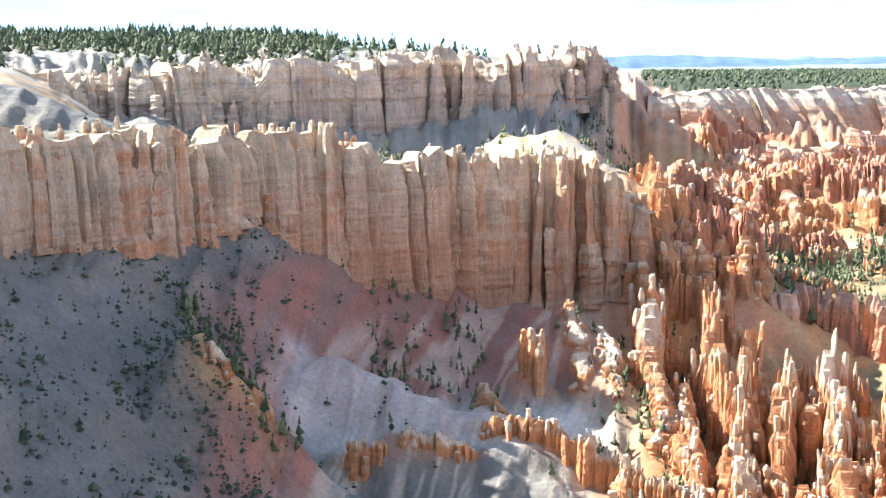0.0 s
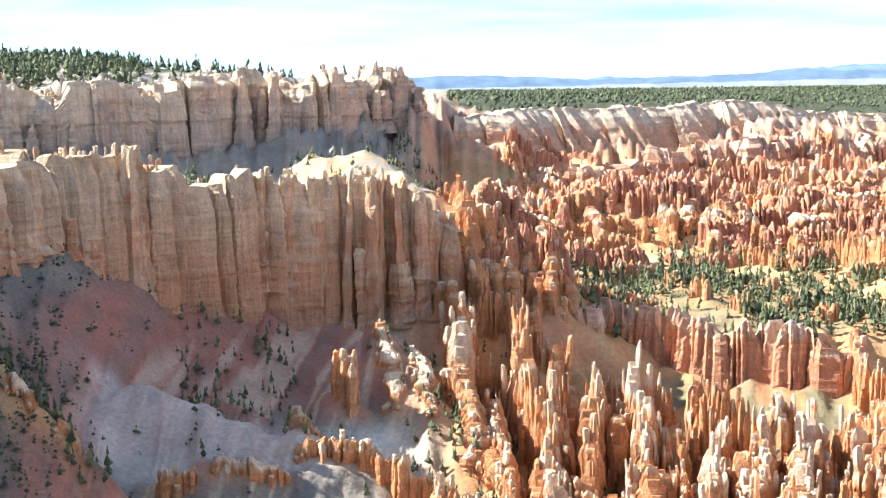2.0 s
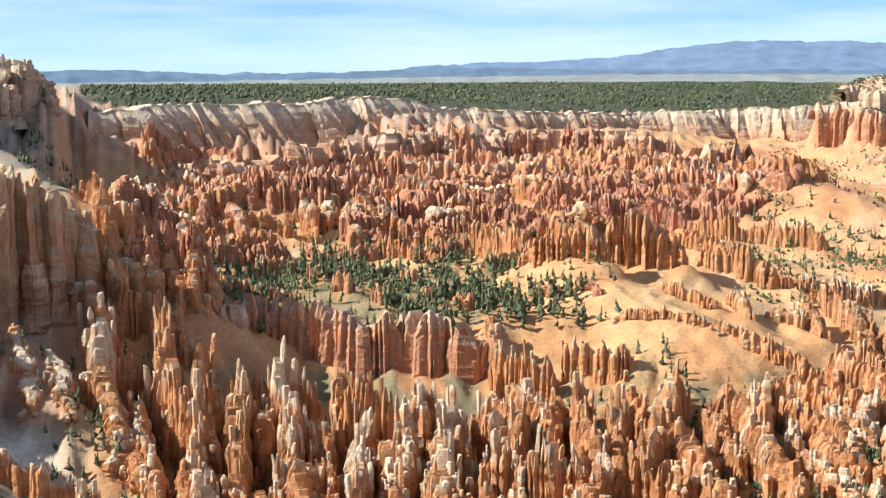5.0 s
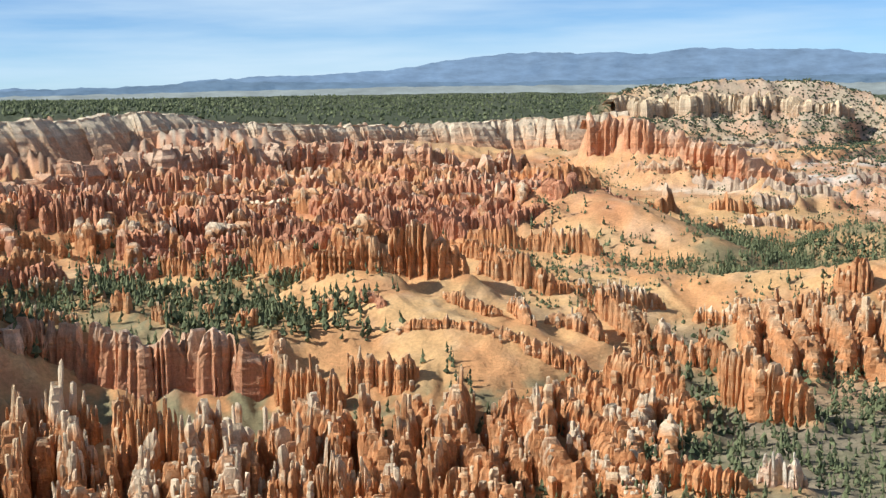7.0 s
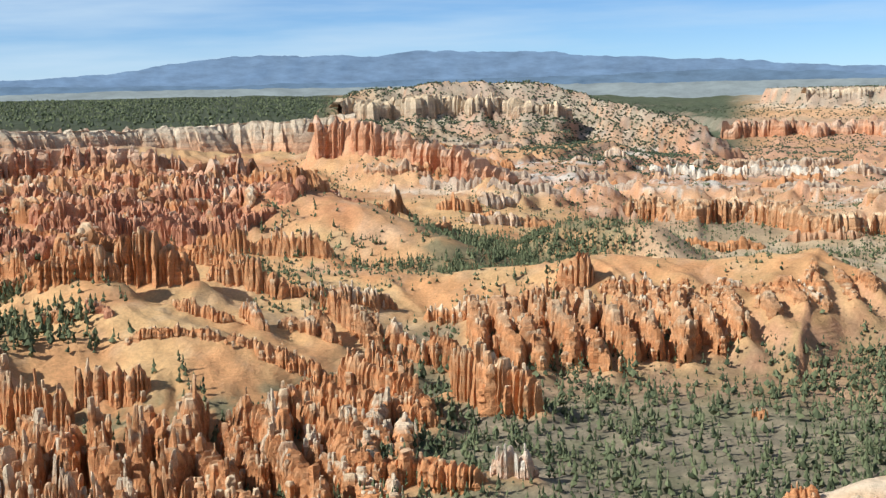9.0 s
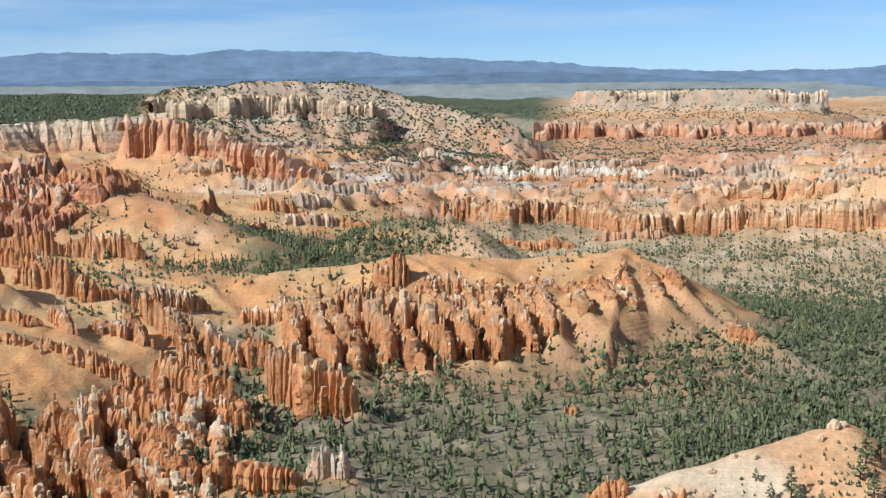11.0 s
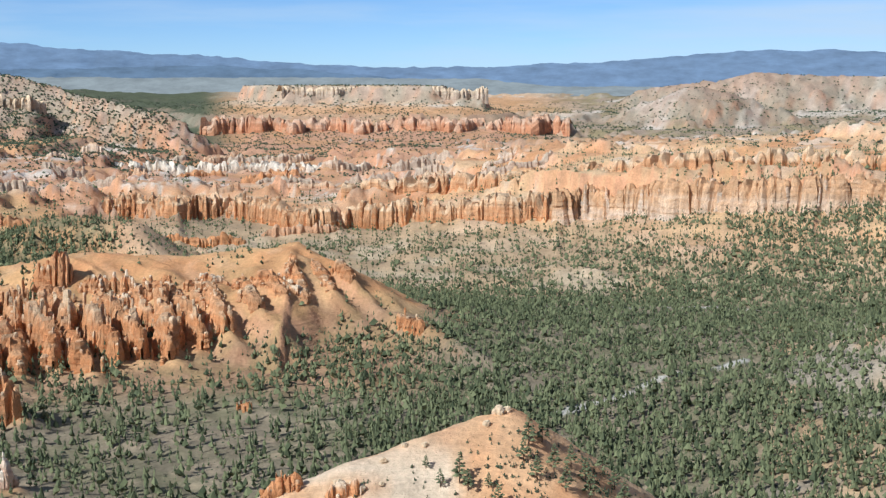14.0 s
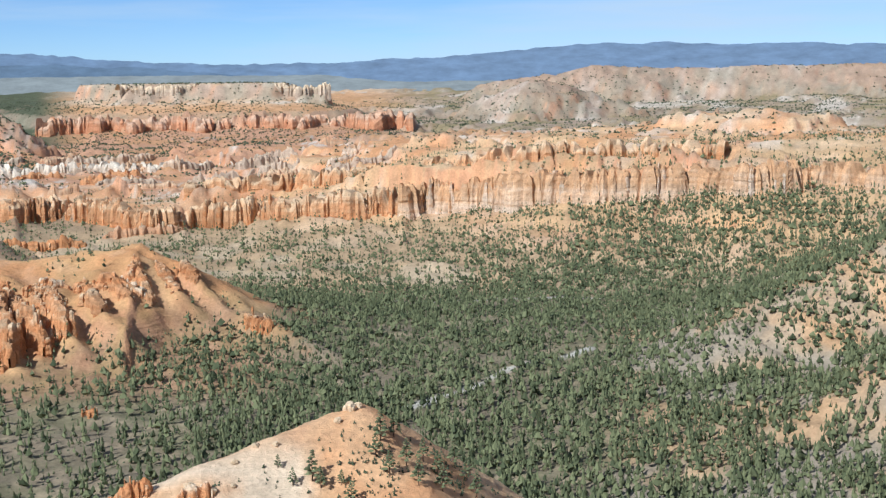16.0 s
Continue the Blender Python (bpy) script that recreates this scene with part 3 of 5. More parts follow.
def scatter_fins():
    """Rows of hoodoos across the amphitheatre, thinner on the sandy hills and wooded benches."""
    local = np.random.default_rng(42)
    for k in range(7):
        b, r = local.uniform(8.5, 27), local.uniform(565, 800)
        if b < 14.5 and r < 690:
            continue
        x, y = plan(b, r)
        turn = math.radians(b + local.normal(4, 24))
        size = local.uniform(12, 26)
        b0, r0 = polar(x - math.cos(turn) * size, y + math.sin(turn) * size)
        b1, r1 = polar(x + math.cos(turn) * size, y - math.sin(turn) * size)
        fin(b0, r0, b1, r1, local.uniform(26, 50), local.uniform(3.6, 5.5), local.choice(["orange", "orange", "pale"]), local.uniform(0.45, 0.8))
    for k in range(52):
        b, r = 9.5 + 0.6 * k + local.uniform(-0.3, 0.3), local.uniform(620, 775)
        tall = np.interp(r, [590, 650, 720, 780], [16, 27, 38, 48]) * local.uniform(0.75, 1.05) + 16 * (1 - step(12, 17, b)) * step(640, 740, r)
        away = local.uniform(30, 80)
        crag(b, r, tall, b + local.uniform(-0.6, 2.2), r - away, tall - 0.16 * away - 3, local.uniform(3.8, 5.4), local.choice(["orange", "orange", "pale"]), 0.35, 0.5, 6, local.uniform(0.6, 1.2))
    for tier, r0 in enumerate((1135, 1205, 1280, 1350, 1420, 1490, 1560, 1640)):
        b = 8.8 + local.uniform(0, 1.5)
        while b < 37:
            wide = local.uniform(1.4, 3.4)
            ra, rb = (r0 + local.normal(0, 16) + 26 * math.sin(0.55 * b + 1.7 * tier) for _ in range(2))
            low = ground_z(np.array([b + wide / 2]), np.array([(ra + rb) / 2]))[0]
            bare = b > 32 and 1080 < r0 < 1350 or 35 > b > 22 and r0 < 1150
            if low < 100 and not (bare and local.random() < 0.8):
                tall = local.uniform(22, 36)
                fin(b, ra, b + wide, rb, tall, local.uniform(6, 8.5), local.choice(["red", "red", "red", "orange", "pale"]), 0.2, 0.35, 9)
                for q in range(2):
                    bq = b + wide * local.random()
                    fin(bq, ra, bq + local.normal(0.3, 0.5), ra - local.uniform(24, 50), 0.72 * tall, local.uniform(5, 7), local.choice(["red", "red", "orange", "pale"]), 0.3, 0.45, 6)
            b += wide + local.uniform(0.0, 0.9)
    count = 0
    while count < 110:
        b, r = local.uniform(7.5, 41), math.sqrt(local.uniform(560 ** 2, 2000 ** 2))
        x, y = plan(b, r)
        sandy = 23 < b < 37 and 820 < r < 985 or 14.5 < b < 24 and 840 < r < 990 or b < 10 and r > 1000
        woody = 38 < b and r < 760 or b > 33 and 1080 < r < 1350
        if ground_z(b, r) > 104 or r > 1780 or b < 14.5 and r < 690:
            continue
        if r < 840 or r < 1120 and local.random() < 0.45:
            continue
        if (sandy or woody) and local.random() < 0.88 or b > 36 and r > 1000 and local.random() < 0.75:
            continue
        turn = math.radians(b + (local.normal(36, 26) if r < 1100 and b > 27 else local.normal(5, 24)))
        size = local.uniform(14, 36) * (1.0 if r < 1100 else 1.9)
        dx, dy = math.cos(turn) * size, -math.sin(turn) * size
        b0, r0 = polar(x - dx, y - dy)
        b1, r1 = polar(x + dx, y + dy)
        far = r > 1150
        tone = local.choice(["red", "red", "red", "orange", "pale"]) if far and b < 33 else local.choice(["orange", "orange", "pale"])
        low = 0.6 if 24 < b < 38 and 660 < r < 1020 or 13 < b < 24 and 830 < r < 1020 else 1.55 if b < 25 and r < 820 else 1.0
        fin(b0, r0, b1, r1, local.uniform(16, 34) * (1.1 if far else low), local.uniform(3.0, 4.8) * (1.55 if far else 1.0), tone, local.uniform(0.3, 0.55 if far else 0.75), 0.4 if far else 0.55)
        count += 1


def scatter_far_fins():
    """Small broken rows on the benches across the pine valley."""
    local = np.random.default_rng(43)
    for k in range(70):
        b, r = local.uniform(40, 66), local.uniform(1500, 2450)
        x, y = plan(b, r)
        turn = math.radians(b + local.normal(0, 16))
        size = local.uniform(18, 48)
        dx, dy = math.cos(turn) * size, -math.sin(turn) * size
        b0, r0 = polar(x - dx, y - dy)
        b1, r1 = polar(x + dx, y + dy)
        fin(b0, r0, b1, r1, local.uniform(12, 24), local.uniform(4.5, 6.5), local.choice(["orange", "bluff", "buff", "wall"]), local.uniform(0.3, 0.6))


scatter_fins()
scatter_far_fins()



def mounds():
    """Fluted ridges of debris and rock that carry the rows."""
    lift = np.zeros_like(GZ)
    for f in FINS:
        (x0, y0), (x1, y1) = f["p0"], f["p1"]
        b, r = polar(np.array([x0, x1]), np.array([y0, y1]))
        wide = 60 / r.min() * 57.3
        i0, i1 = np.searchsorted(B_FINE, [b.min() - wide, b.max() + wide])
        j0, j1 = np.searchsorted(R_ALL, [r.min() - 60, r.max() + 60])
        if i1 <= i0 or j1 <= j0 or f["mound"] <= 0:
            continue
        x, y = plan(GB[i0:i1, j0:j1], GR[i0:i1, j0:j1])
        d, _ = line_distance(x, y, [(x0, y0, 0), (x1, y1, 0)])
        length = max(1.0, math.hypot(x1 - x0, y1 - y0))
        along = ((x - x0) * (x1 - x0) + (y - y0) * (y1 - y0)) / length
        flute = ridged(along / 8, d / 60 + x0, 83, 2)
        foot = (8 + 1.3 * f["mound"]) * (0.65 + 0.6 * flute)
        up = f["mound"] * np.clip(1 - np.clip(d - 2.5, 0, 999) / foot, 0, 1) ** 1.25 * (0.75 + 0.4 * soft_noise(along / 15, 0 * x + y0, 84))
        lift[i0:i1, j0:j1] = np.maximum(lift[i0:i1, j0:j1], up)
    return lift


RIDGE_LIFT = mounds()
GZ += RIDGE_LIFT


WASH = [(*plan(b, r), 0) for b, r in ((67.5, 800), (69.8, 842), (71.6, 890), (75.2, 950), (79, 1000), (84, 1020))]


def wash(x, y):
    """One along the dry wash and the straight trail of the pine valley, nought elsewhere."""
    d, _ = line_distance(x, y, WASH)
    d = d + 9 * (fbm(x / 30, y / 30, 39) - 0.5)
    b, r = polar(x, y)
    return np.maximum((1 - step(3, 7, np.abs(d))) * step(0.35, 0.6, fbm(x / 25, y / 25, 40)), (1 - step(3, 6, np.abs(r - 1168))) * step(60.5, 62, b) * (1 - step(74, 77, b)))


def rim_line(b):
    """Distance of the far rim's edge."""
    return np.interp(b, [7, 9, 13.5, 18, 22, 25, 29, 34, 38], [1640, 1615, 1710, 1845, 1950, 2020, 2100, 2165, 2180])


def soil_colour(b, r, z):
    x, y = plan(b, r)
    gx = np.gradient(z, axis=1) / np.maximum(np.gradient(r, axis=1), 1e-3)
    gb = np.gradient(z, axis=0) / np.maximum(np.radians(np.abs(np.gradient(b, axis=0))) * r, 0.2)
    slope = np.hypot(gx, gb)
    n1, n2 = fbm(x / 160, y / 160, 21), fbm(x / 40, y / 40, 22)
    n3 = fbm(x / 12, y / 12, 23)
    c = blend(GOLD, ORANGE * 0.85, 0.7 * step(0.4, 0.75, n2))
    c = blend(c, RED * 1.1, 0.5 * step(0.5, 0.75, n1) * step(900, 1300, r))
    c = blend(c, CREAM, 0.25 * step(0.60, 0.75, fbm(x / 55, y / 55, 24)))
    c = blend(c, TAN, 0.15 * step(0.5, 0.75, n3))
    # valley floor under the pines
    valley = step(34, 44, b + 14 * (n1 - 0.5)) * (1 - step(14, 40, z + 30 * (n2 - 0.5))) * step(420, 520, r)
    c = blend(c, blend(blend(DUFF * 0.85, GRASS * 0.8, 0.7 * step(0.35, 0.6, n2)), SAND * 0.35 + TAN * 0.35, 0.55 * step(0.52, 0.72, n3)), 0.95 * valley)
    apron = step(800, 880, r + 40 * (n2 - 0.5)) * (1 - step(990, 1030, r)) * step(42, 44, b) * (1 - step(60, 64, b))
    c = blend(c, blend(GOLD * 0.7, ORANGE * 0.5 + TAN * 0.2, step(0.4, 0.6, n3)), 0.65 * apron)
    c = blend(c, WHITE * 0.75, 0.85 * wash(x, y))
    # the shaded amphitheatre's head: scree with shade in its tone, red band, white foot
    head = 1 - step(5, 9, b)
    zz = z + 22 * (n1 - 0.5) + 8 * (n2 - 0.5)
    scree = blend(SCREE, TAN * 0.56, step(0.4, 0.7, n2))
    # SCREE carries some of the near slope's deep shade; farther back it is lightened
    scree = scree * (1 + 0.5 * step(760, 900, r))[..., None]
    red_band = step(30, 44, zz) * (1 - step(88, 106, zz)) * step(-11, -7, b + 4 * (n2 - 0.5))
    # red and cream streaks colour in ribs that the shading leaves flat
    streaks = ridged(np.radians(b) * 720 / 8 - r / 26 + 0.5 * fbm(x / 40, y / 40, 47), r / 150, 48, 2)
    scree = blend(scree, np.array((0.39, 0.175, 0.12)), red_band * (0.55 + 0.45 * step(0.35, 0.65, streaks)))
    scree = blend(scree, CREAM, 0.55 * step(0.66, 0.82, streaks) * (1 - step(60, 75, zz)) * step(-9, -5, b))
    scree = blend(scree, WHITE, 0.6 * (1 - step(26, 36, zz)) * step(-9, -5, b) * step(600, 660, r))
    white = step(592, 604, r) * (1 - step(655, 676, r)) * step(-7.6, -6, b) * (1 - step(2, 4, b)) * step(0.2, 0.36, n2)
    scree = blend(scree, WHITE * 0.9, 0.5 * white)
    bench = step(-11.2, -10, b + 1.5 * (n3 - 0.5)) * (1 - step(-7.4, -6.4, b)) * step(548, 556, r) * (1 - step(566, 580, r))
    scree = blend(scree, GOLD, 0.8 * bench)
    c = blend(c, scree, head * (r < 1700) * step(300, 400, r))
    mound = step(820, 860, r) * (1 - step(1050, 1100, r)) * (1 - step(7, 9, b))
    c = blend(c, blend(TAN * 0.7, GOLD * 0.85, step(0.4, 0.6, n3)), 0.8 * mound)
    side = step(75, 77, b) * (1 - step(1120, 1160, r)) * step(540, 600, r)
    c = blend(c, blend(TAN * 0.75, SAND * 0.55 + ORANGE * 0.2, step(0.4, 0.7, n2)), 0.75 * side)
    # far rims: cream and pale pink slopes; plateau woods' floor
    rim = step(96, 118, z + 16 * (n2 - 0.5)) * step(1400, 1560, r) * step(4, 8, b) * (1 - step(34, 37, b))
    comb = comb_wave(b, x, y)
    high = step(112, 150, z + 10 * (n2 - 0.5))
    c = blend(c, blend(blend(PINK * 0.8, ORANGE * 0.75, 0.5 * (1 - high)), blend(CREAM * 0.7, WHITE * 0.85, 0.2 * high), step(0.35, 0.7, comb) * (0.4 + 0.6 * high)), rim)
    woods = np.maximum(step(20, 70, r - rim_line(b)) * (1 - step(37, 39, b)) * step(7, 9, b), step(1500, 1600, r) * (b < 7) * (slope < 0.35) * step(188, 194, z))
    c = blend(c, WOODS, woods)
    # far badlands to the right
    far = step(1600, 1850, r) * step(37, 41, b)
    # beds of orange, pink and white rock, each at its own height
    lie = z + 9 * (n1 - 0.5)
    fc = blend(ORANGE * 0.5 + SAND * 0.4, PINK * 0.42 + ORANGE * 0.32 + CREAM * 0.12, step(0.38, 0.62, soft_noise(lie / 7, 0 * z + 2.5, 36)))
    fc = blend(fc, WHITE * 0.9, 0.8 * step(0.68, 0.80, soft_noise(lie / 5.5, 0 * z + 8.5 + x / 900, 37) - 0.25 * (1 - step(0.08, 0.3, slope))))
    fc = blend(fc, ORANGE * 0.75 + RED * 0.2, 0.6 * step(0.55, 1.2, slope))
    fc = blend(fc, CREAM * 0.9, 0.75 * step(98, 118, lie))
    fc = blend(fc, GOLD * 0.5 + ORANGE * 0.32, 0.6 * step(0.48, 0.6, n2) * (slope < 0.5))
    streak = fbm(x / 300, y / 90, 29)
    # dull tan and grey-green: scrub soil, also muted to stand for far haze
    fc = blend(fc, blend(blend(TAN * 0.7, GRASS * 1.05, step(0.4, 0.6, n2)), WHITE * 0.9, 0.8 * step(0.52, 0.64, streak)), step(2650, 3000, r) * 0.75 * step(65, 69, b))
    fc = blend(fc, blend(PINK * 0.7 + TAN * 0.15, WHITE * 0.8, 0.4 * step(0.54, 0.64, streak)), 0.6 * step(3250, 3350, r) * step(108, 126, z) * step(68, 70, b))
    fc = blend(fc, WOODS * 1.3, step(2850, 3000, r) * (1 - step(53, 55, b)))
    c = blend(c, fc, far)
    # scrubby flanks of far ridge and mesa, colour haze-muted, pale talus over the pines
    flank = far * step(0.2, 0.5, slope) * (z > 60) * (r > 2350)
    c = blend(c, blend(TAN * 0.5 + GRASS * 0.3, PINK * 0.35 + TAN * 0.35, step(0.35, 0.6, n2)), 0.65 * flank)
    talus = step(46, 52, b) * step(1150, 1250, r) * (1 - step(1560, 1700, r))
    c = blend(c, blend(TAN * 0.3 + GOLD * 0.6, CREAM * 0.9, 0.6 * step(0.48, 0.68, n2)), 0.65 * talus * (1 - step(0.9, 1.4, slope)))
    bench = step(14, 15.5, b) * (1 - step(23.5, 25, b)) * step(835, 860, r) * (1 - step(985, 1010, r)) + step(40, 41.5, b) * (1 - step(48.5, 50, b)) * step(1100, 1140, r) * (1 - step(1380, 1420, r))
    c = blend(c, blend(GRASS * 0.8, GOLD * 0.7, step(0.4, 0.65, n3)), 0.8 * bench)
    gully = (1 - step(20, 34, z + 8 * (n2 - 0.5))) * step(6, 9, b) * (1 - step(36, 41, b)) * (r < 840)
    c = blend(c, blend(ORANGE * 0.5 + GOLD * 0.2, GRASS * 0.75, step(0.42, 0.6, n3)), 0.85 * gully)
    rocky = step(3, 9, RIDGE_LIFT + 6 * (n3 - 0.5)) * (1 - 0.4 * head)
    c = blend(c, blend(blend(ORANGE * 0.9, GOLD, step(0.35, 0.65, n3)), RED * 1.1, 0.75 * step(1150, 1300, r) * (b < 36)), 0.85 * rocky)
    top = step(58, 62, b) * step(1480, 1560, r) * (1 - step(2250, 2450, r)) * step(44, 60, z)
    c = blend(c, blend(blend(SAND, ORANGE, step(0.4, 0.65, fbm(x / 120, y / 40, 31))), WHITE, 0.85 * step(0.60, 0.68, fbm(x / 90, y / 38, 32))), 0.4 * top)
    steep = step(0.9, 1.8, slope)
    c = blend(c, blend(ORANGE, PINK, n2), 0.7 * steep * (1 - head))
    # the bare spur: cream and white flank towards the sun, orange crown and far side
    bare = (1 - step(470, 540, r)) * step(36, 44, b) * step(250, 300, r) * step(20, 40, z)
    sc = blend(SAND * 0.5 + ORANGE * 0.45, ORANGE * 0.68 + SAND * 0.25, step(0.4, 0.65, fbm(x / 14, y / 14, 28)))
    pale = step(0.28, 0.46, fbm(x / 26 + 3, y / 26, 27)) * (1 - step(62.6, 64.0, b + 3 * (n3 - 0.5))) * (1 - 0.8 * step(408, 426, r))
    sc = blend(sc, CREAM * 1.0, 0.9 * pale)
    sc = blend(sc, SAND * 0.8 + TAN * 0.15, 0.5 * step(68.5, 71, b))
    c = blend(c, sc, bare)
    return c


nb, nr = GB.shape
GX, GY = plan(GB, GR)
gv = np.stack([GX, GY, GZ], -1).reshape(-1, 3)
ii, jj = np.meshgrid(np.arange(nb), np.arange(nr - 1), indexing="ij")
i2 = (ii + 1) % nb
quads = np.stack([ii * nr + jj, ii * nr + jj + 1, i2 * nr + jj + 1, i2 * nr + jj], -1).reshape(-1, 4)
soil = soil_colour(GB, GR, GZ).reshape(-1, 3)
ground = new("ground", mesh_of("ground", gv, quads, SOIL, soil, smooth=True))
tagged(ground, "eroded orange and cream canyon ground with gullied slopes and benches", "ground", kind="structure")


# ---- rock spires ----
TONES = {
    "orange": (ORANGE * 0.88, SAND * 0.42 + ORANGE * 0.45, SAND * 0.5 + ORANGE * 0.1 + CREAM * 0.4, 0.94),
    "red": (RED * 0.6 + PINK * 0.35, ORANGE * 0.65 + PINK * 0.28, PINK * 0.5 + CREAM * 0.5, 0.90),
    "pale": (ORANGE * 0.88, SAND * 0.5 + ORANGE * 0.38, CREAM * 0.9 + SAND * 0.12, 0.76),
    "wall": (ORANGE * 0.66 + TAN * 0.28, SAND * 0.3 + CREAM * 0.2 + TAN * 0.46, SAND * 0.55 + CREAM * 0.4, 0.88),
    "cream": (PINK * 0.6 + CREAM * 0.4, CREAM * 0.95, CREAM * 0.5 + WHITE * 0.5, 0.6),
    "buff": (PINK * 0.3 + TAN * 0.62, CREAM * 0.55 + TAN * 0.4, CREAM * 0.7 + SAND * 0.3, 0.80),
    "comb": (ORANGE * 0.55 + PINK * 0.4, PINK * 0.4 + SAND * 0.5, CREAM * 0.9, 0.70),
    "bluff": (CREAM * 0.55 + WHITE * 0.2 + PINK * 0.2, SAND * 0.5 + ORANGE * 0.4, ORANGE * 0.45 + SAND * 0.4, 0.82),
}
STRATA = rng.random(4000)


def spires(x, y, z0, z1, rad, squash, turn, taper, tone, sides, rings, seed):
    """Vertices (n, rings * sides + 1, 3), faces and colours of n weathered rock spires."""
    n = len(x)
    local = np.random.default_rng(seed)
    h = np.linspace(0, 1, rings) ** 0.9
    z = z0[:, None] + (z1 - z0)[:, None] * h
    # a broad foot, a tapering shaft with a neck or two, a blunt or pointed head
    bend = 1.2 + 1.6 * local.random((n, 1))
    point = 0.80 + 0.17 * local.random((n, 1))
    thin_out = np.clip(taper + 0.15 + 0.3 * local.normal(size=(n, 1)), 0.0, 1.0)
    shaft = 1 - (0.06 + 0.62 * thin_out) * h[None] ** bend
    head = np.sqrt(np.clip(1 - (np.clip(h[None] - point, 0, 1) / (1.06 - point)) ** 2, 0.10, 1))
    neck_at, neck_in = 0.66 + 0.26 * local.random((n, 1)), 0.42 * local.random((n, 1)) ** 1.5
    neck = 1 - neck_in * np.exp(-((h[None] - neck_at) / 0.045) ** 2)
    foot = 0.6 * np.clip(0.3 - h, 0, 1) ** 1.5 / 0.3 ** 1.5
    k = np.clip(((z + 60) / 1.9).astype(int), 0, 3998)
    k2 = np.clip(((z + 60) / 6.5).astype(int), 0, 2400)
    ledge = 0.78 + 0.22 * STRATA[k] + 0.22 * STRATA[k2 + 1500]
    own = 0.89 + 0.22 * local.random((n, rings))
    prof = (shaft * head * neck + foot[None]) * ledge * own * rad[:, None]
    a = np.linspace(0, 2 * np.pi, sides, endpoint=False)
    ribs = 1 + 0.70 * (local.random((n, 1, sides)) - 0.5)
    flute = ribs + 0.30 * (local.random((n, rings, sides)) - 0.5)
    rr = prof[:, :, None] * flute
    ph = local.random(n)[:, None, None] * 6.28
    dx, dy = np.cos(a + ph) * rr, np.sin(a + ph) * rr * squash[:, None, None]
    ct, st = np.cos(turn)[:, None, None], np.sin(turn)[:, None, None]
    wx = (local.random((n, 1, 1)) - 0.5) * 0.10 * (z1 - z0)[:, None, None] * h[None, :, None] ** 2
    vx = x[:, None, None] + dx * ct - dy * st + wx
    vy = y[:, None, None] + dx * st + dy * ct
    vz = np.broadcast_to(z[:, :, None], vx.shape) + (local.random(vx.shape) - 0.5) * 0.045 * (z1 - z0)[:, None, None]
    v = np.stack([vx, vy, vz], -1).reshape(n, -1, 3)
    tip = np.stack([x + wx[:, -1, 0], y, z1 + 0.02 * (z1 - z0)], -1)[:, None]
    v = np.concatenate([v, tip], 1)
    hv = np.concatenate([np.broadcast_to(h[None, :, None], (n, rings, sides)).reshape(n, -1), np.ones((n, 1))], 1)
    c = paint_rock(v, hv, tone, np.broadcast_to(local.random((n, 1)), hv.shape))
    i, j = np.meshgrid(np.arange(rings - 1), np.arange(sides), indexing="ij")
    j2 = (j + 1) % sides
    q = np.stack([i * sides + j, i * sides + j2, (i + 1) * sides + j2, (i + 1) * sides + j], -1).reshape(-1, 4)
    t = np.stack([(rings - 1) * sides + np.arange(sides), (rings - 1) * sides + (np.arange(sides) + 1) % sides, np.full(sides, rings * sides)], -1)
    tri = np.concatenate([q[:, [0, 1, 2]], q[:, [0, 2, 3]], t])
    return v, tri, c


def fin_frame(f, seed, t):
    """Points along a fin's bowed middle line, and the line's direction."""
    (x0, y0), (x1, y1) = f["p0"], f["p1"]
    length = math.hypot(x1 - x0, y1 - y0)
    ang = math.atan2(y1 - y0, x1 - x0)
    bow = (fbm(t * length / 30, np.full(len(t), seed * 1.7), 81, 2) - 0.5) * 12 * min(1, length / 60)
    return x0 + (x1 - x0) * t - math.sin(ang) * bow, y0 + (y1 - y0) * t + math.cos(ang) * bow, length, ang


def fin_crest(f, seed, t, length):
    """Height of a fin's top above its foot, column by column, and how far into a cleft each place is."""
    col = 1.25 * f["rad"]
    s = t * length + 0.4 * col * np.sin(t * length / (1.7 * col) + seed)
    cleft = np.abs(2 * soft_noise(s / col, np.full(len(t), seed * 3.1), 86) - 1)
    cleft = np.clip(1 - 1.9 * cleft, 0, 1)
    swell = 0.62 + 0.62 * soft_noise(s / (3.2 * col), np.full(len(t), seed * 2.3), 82)
    each = 1 - f["jag"] * 0.55 * soft_noise(s / col + 0.5, np.full(len(t), seed * 5.3), 87)
    ends = np.clip(1 - np.abs(2 * t - 1) ** 5, 0.0, 1) ** 0.6
    tall = f["h"]
    if f["tops"]:
        (x0, y0), (x1, y1), (za, zb, fall) = f["p0"], f["p1"], f["tops"]
        b, r = polar(x0 + (x1 - x0) * t, y0 + (y1 - y0) * t)
        tall = np.maximum(za + (zb - za) * t ** fall - ground_z(b, r), 5.0)
        swell = 0.94 + 0.22 * soft_noise(s / (2.4 * col), np.full(len(t), seed * 2.3), 82)
        each = 0.4 + 0.6 * each
    return tall * swell * each * (0.35 + 0.65 * ends) * (1 - 0.6 * f["jag"] * cleft), cleft, s


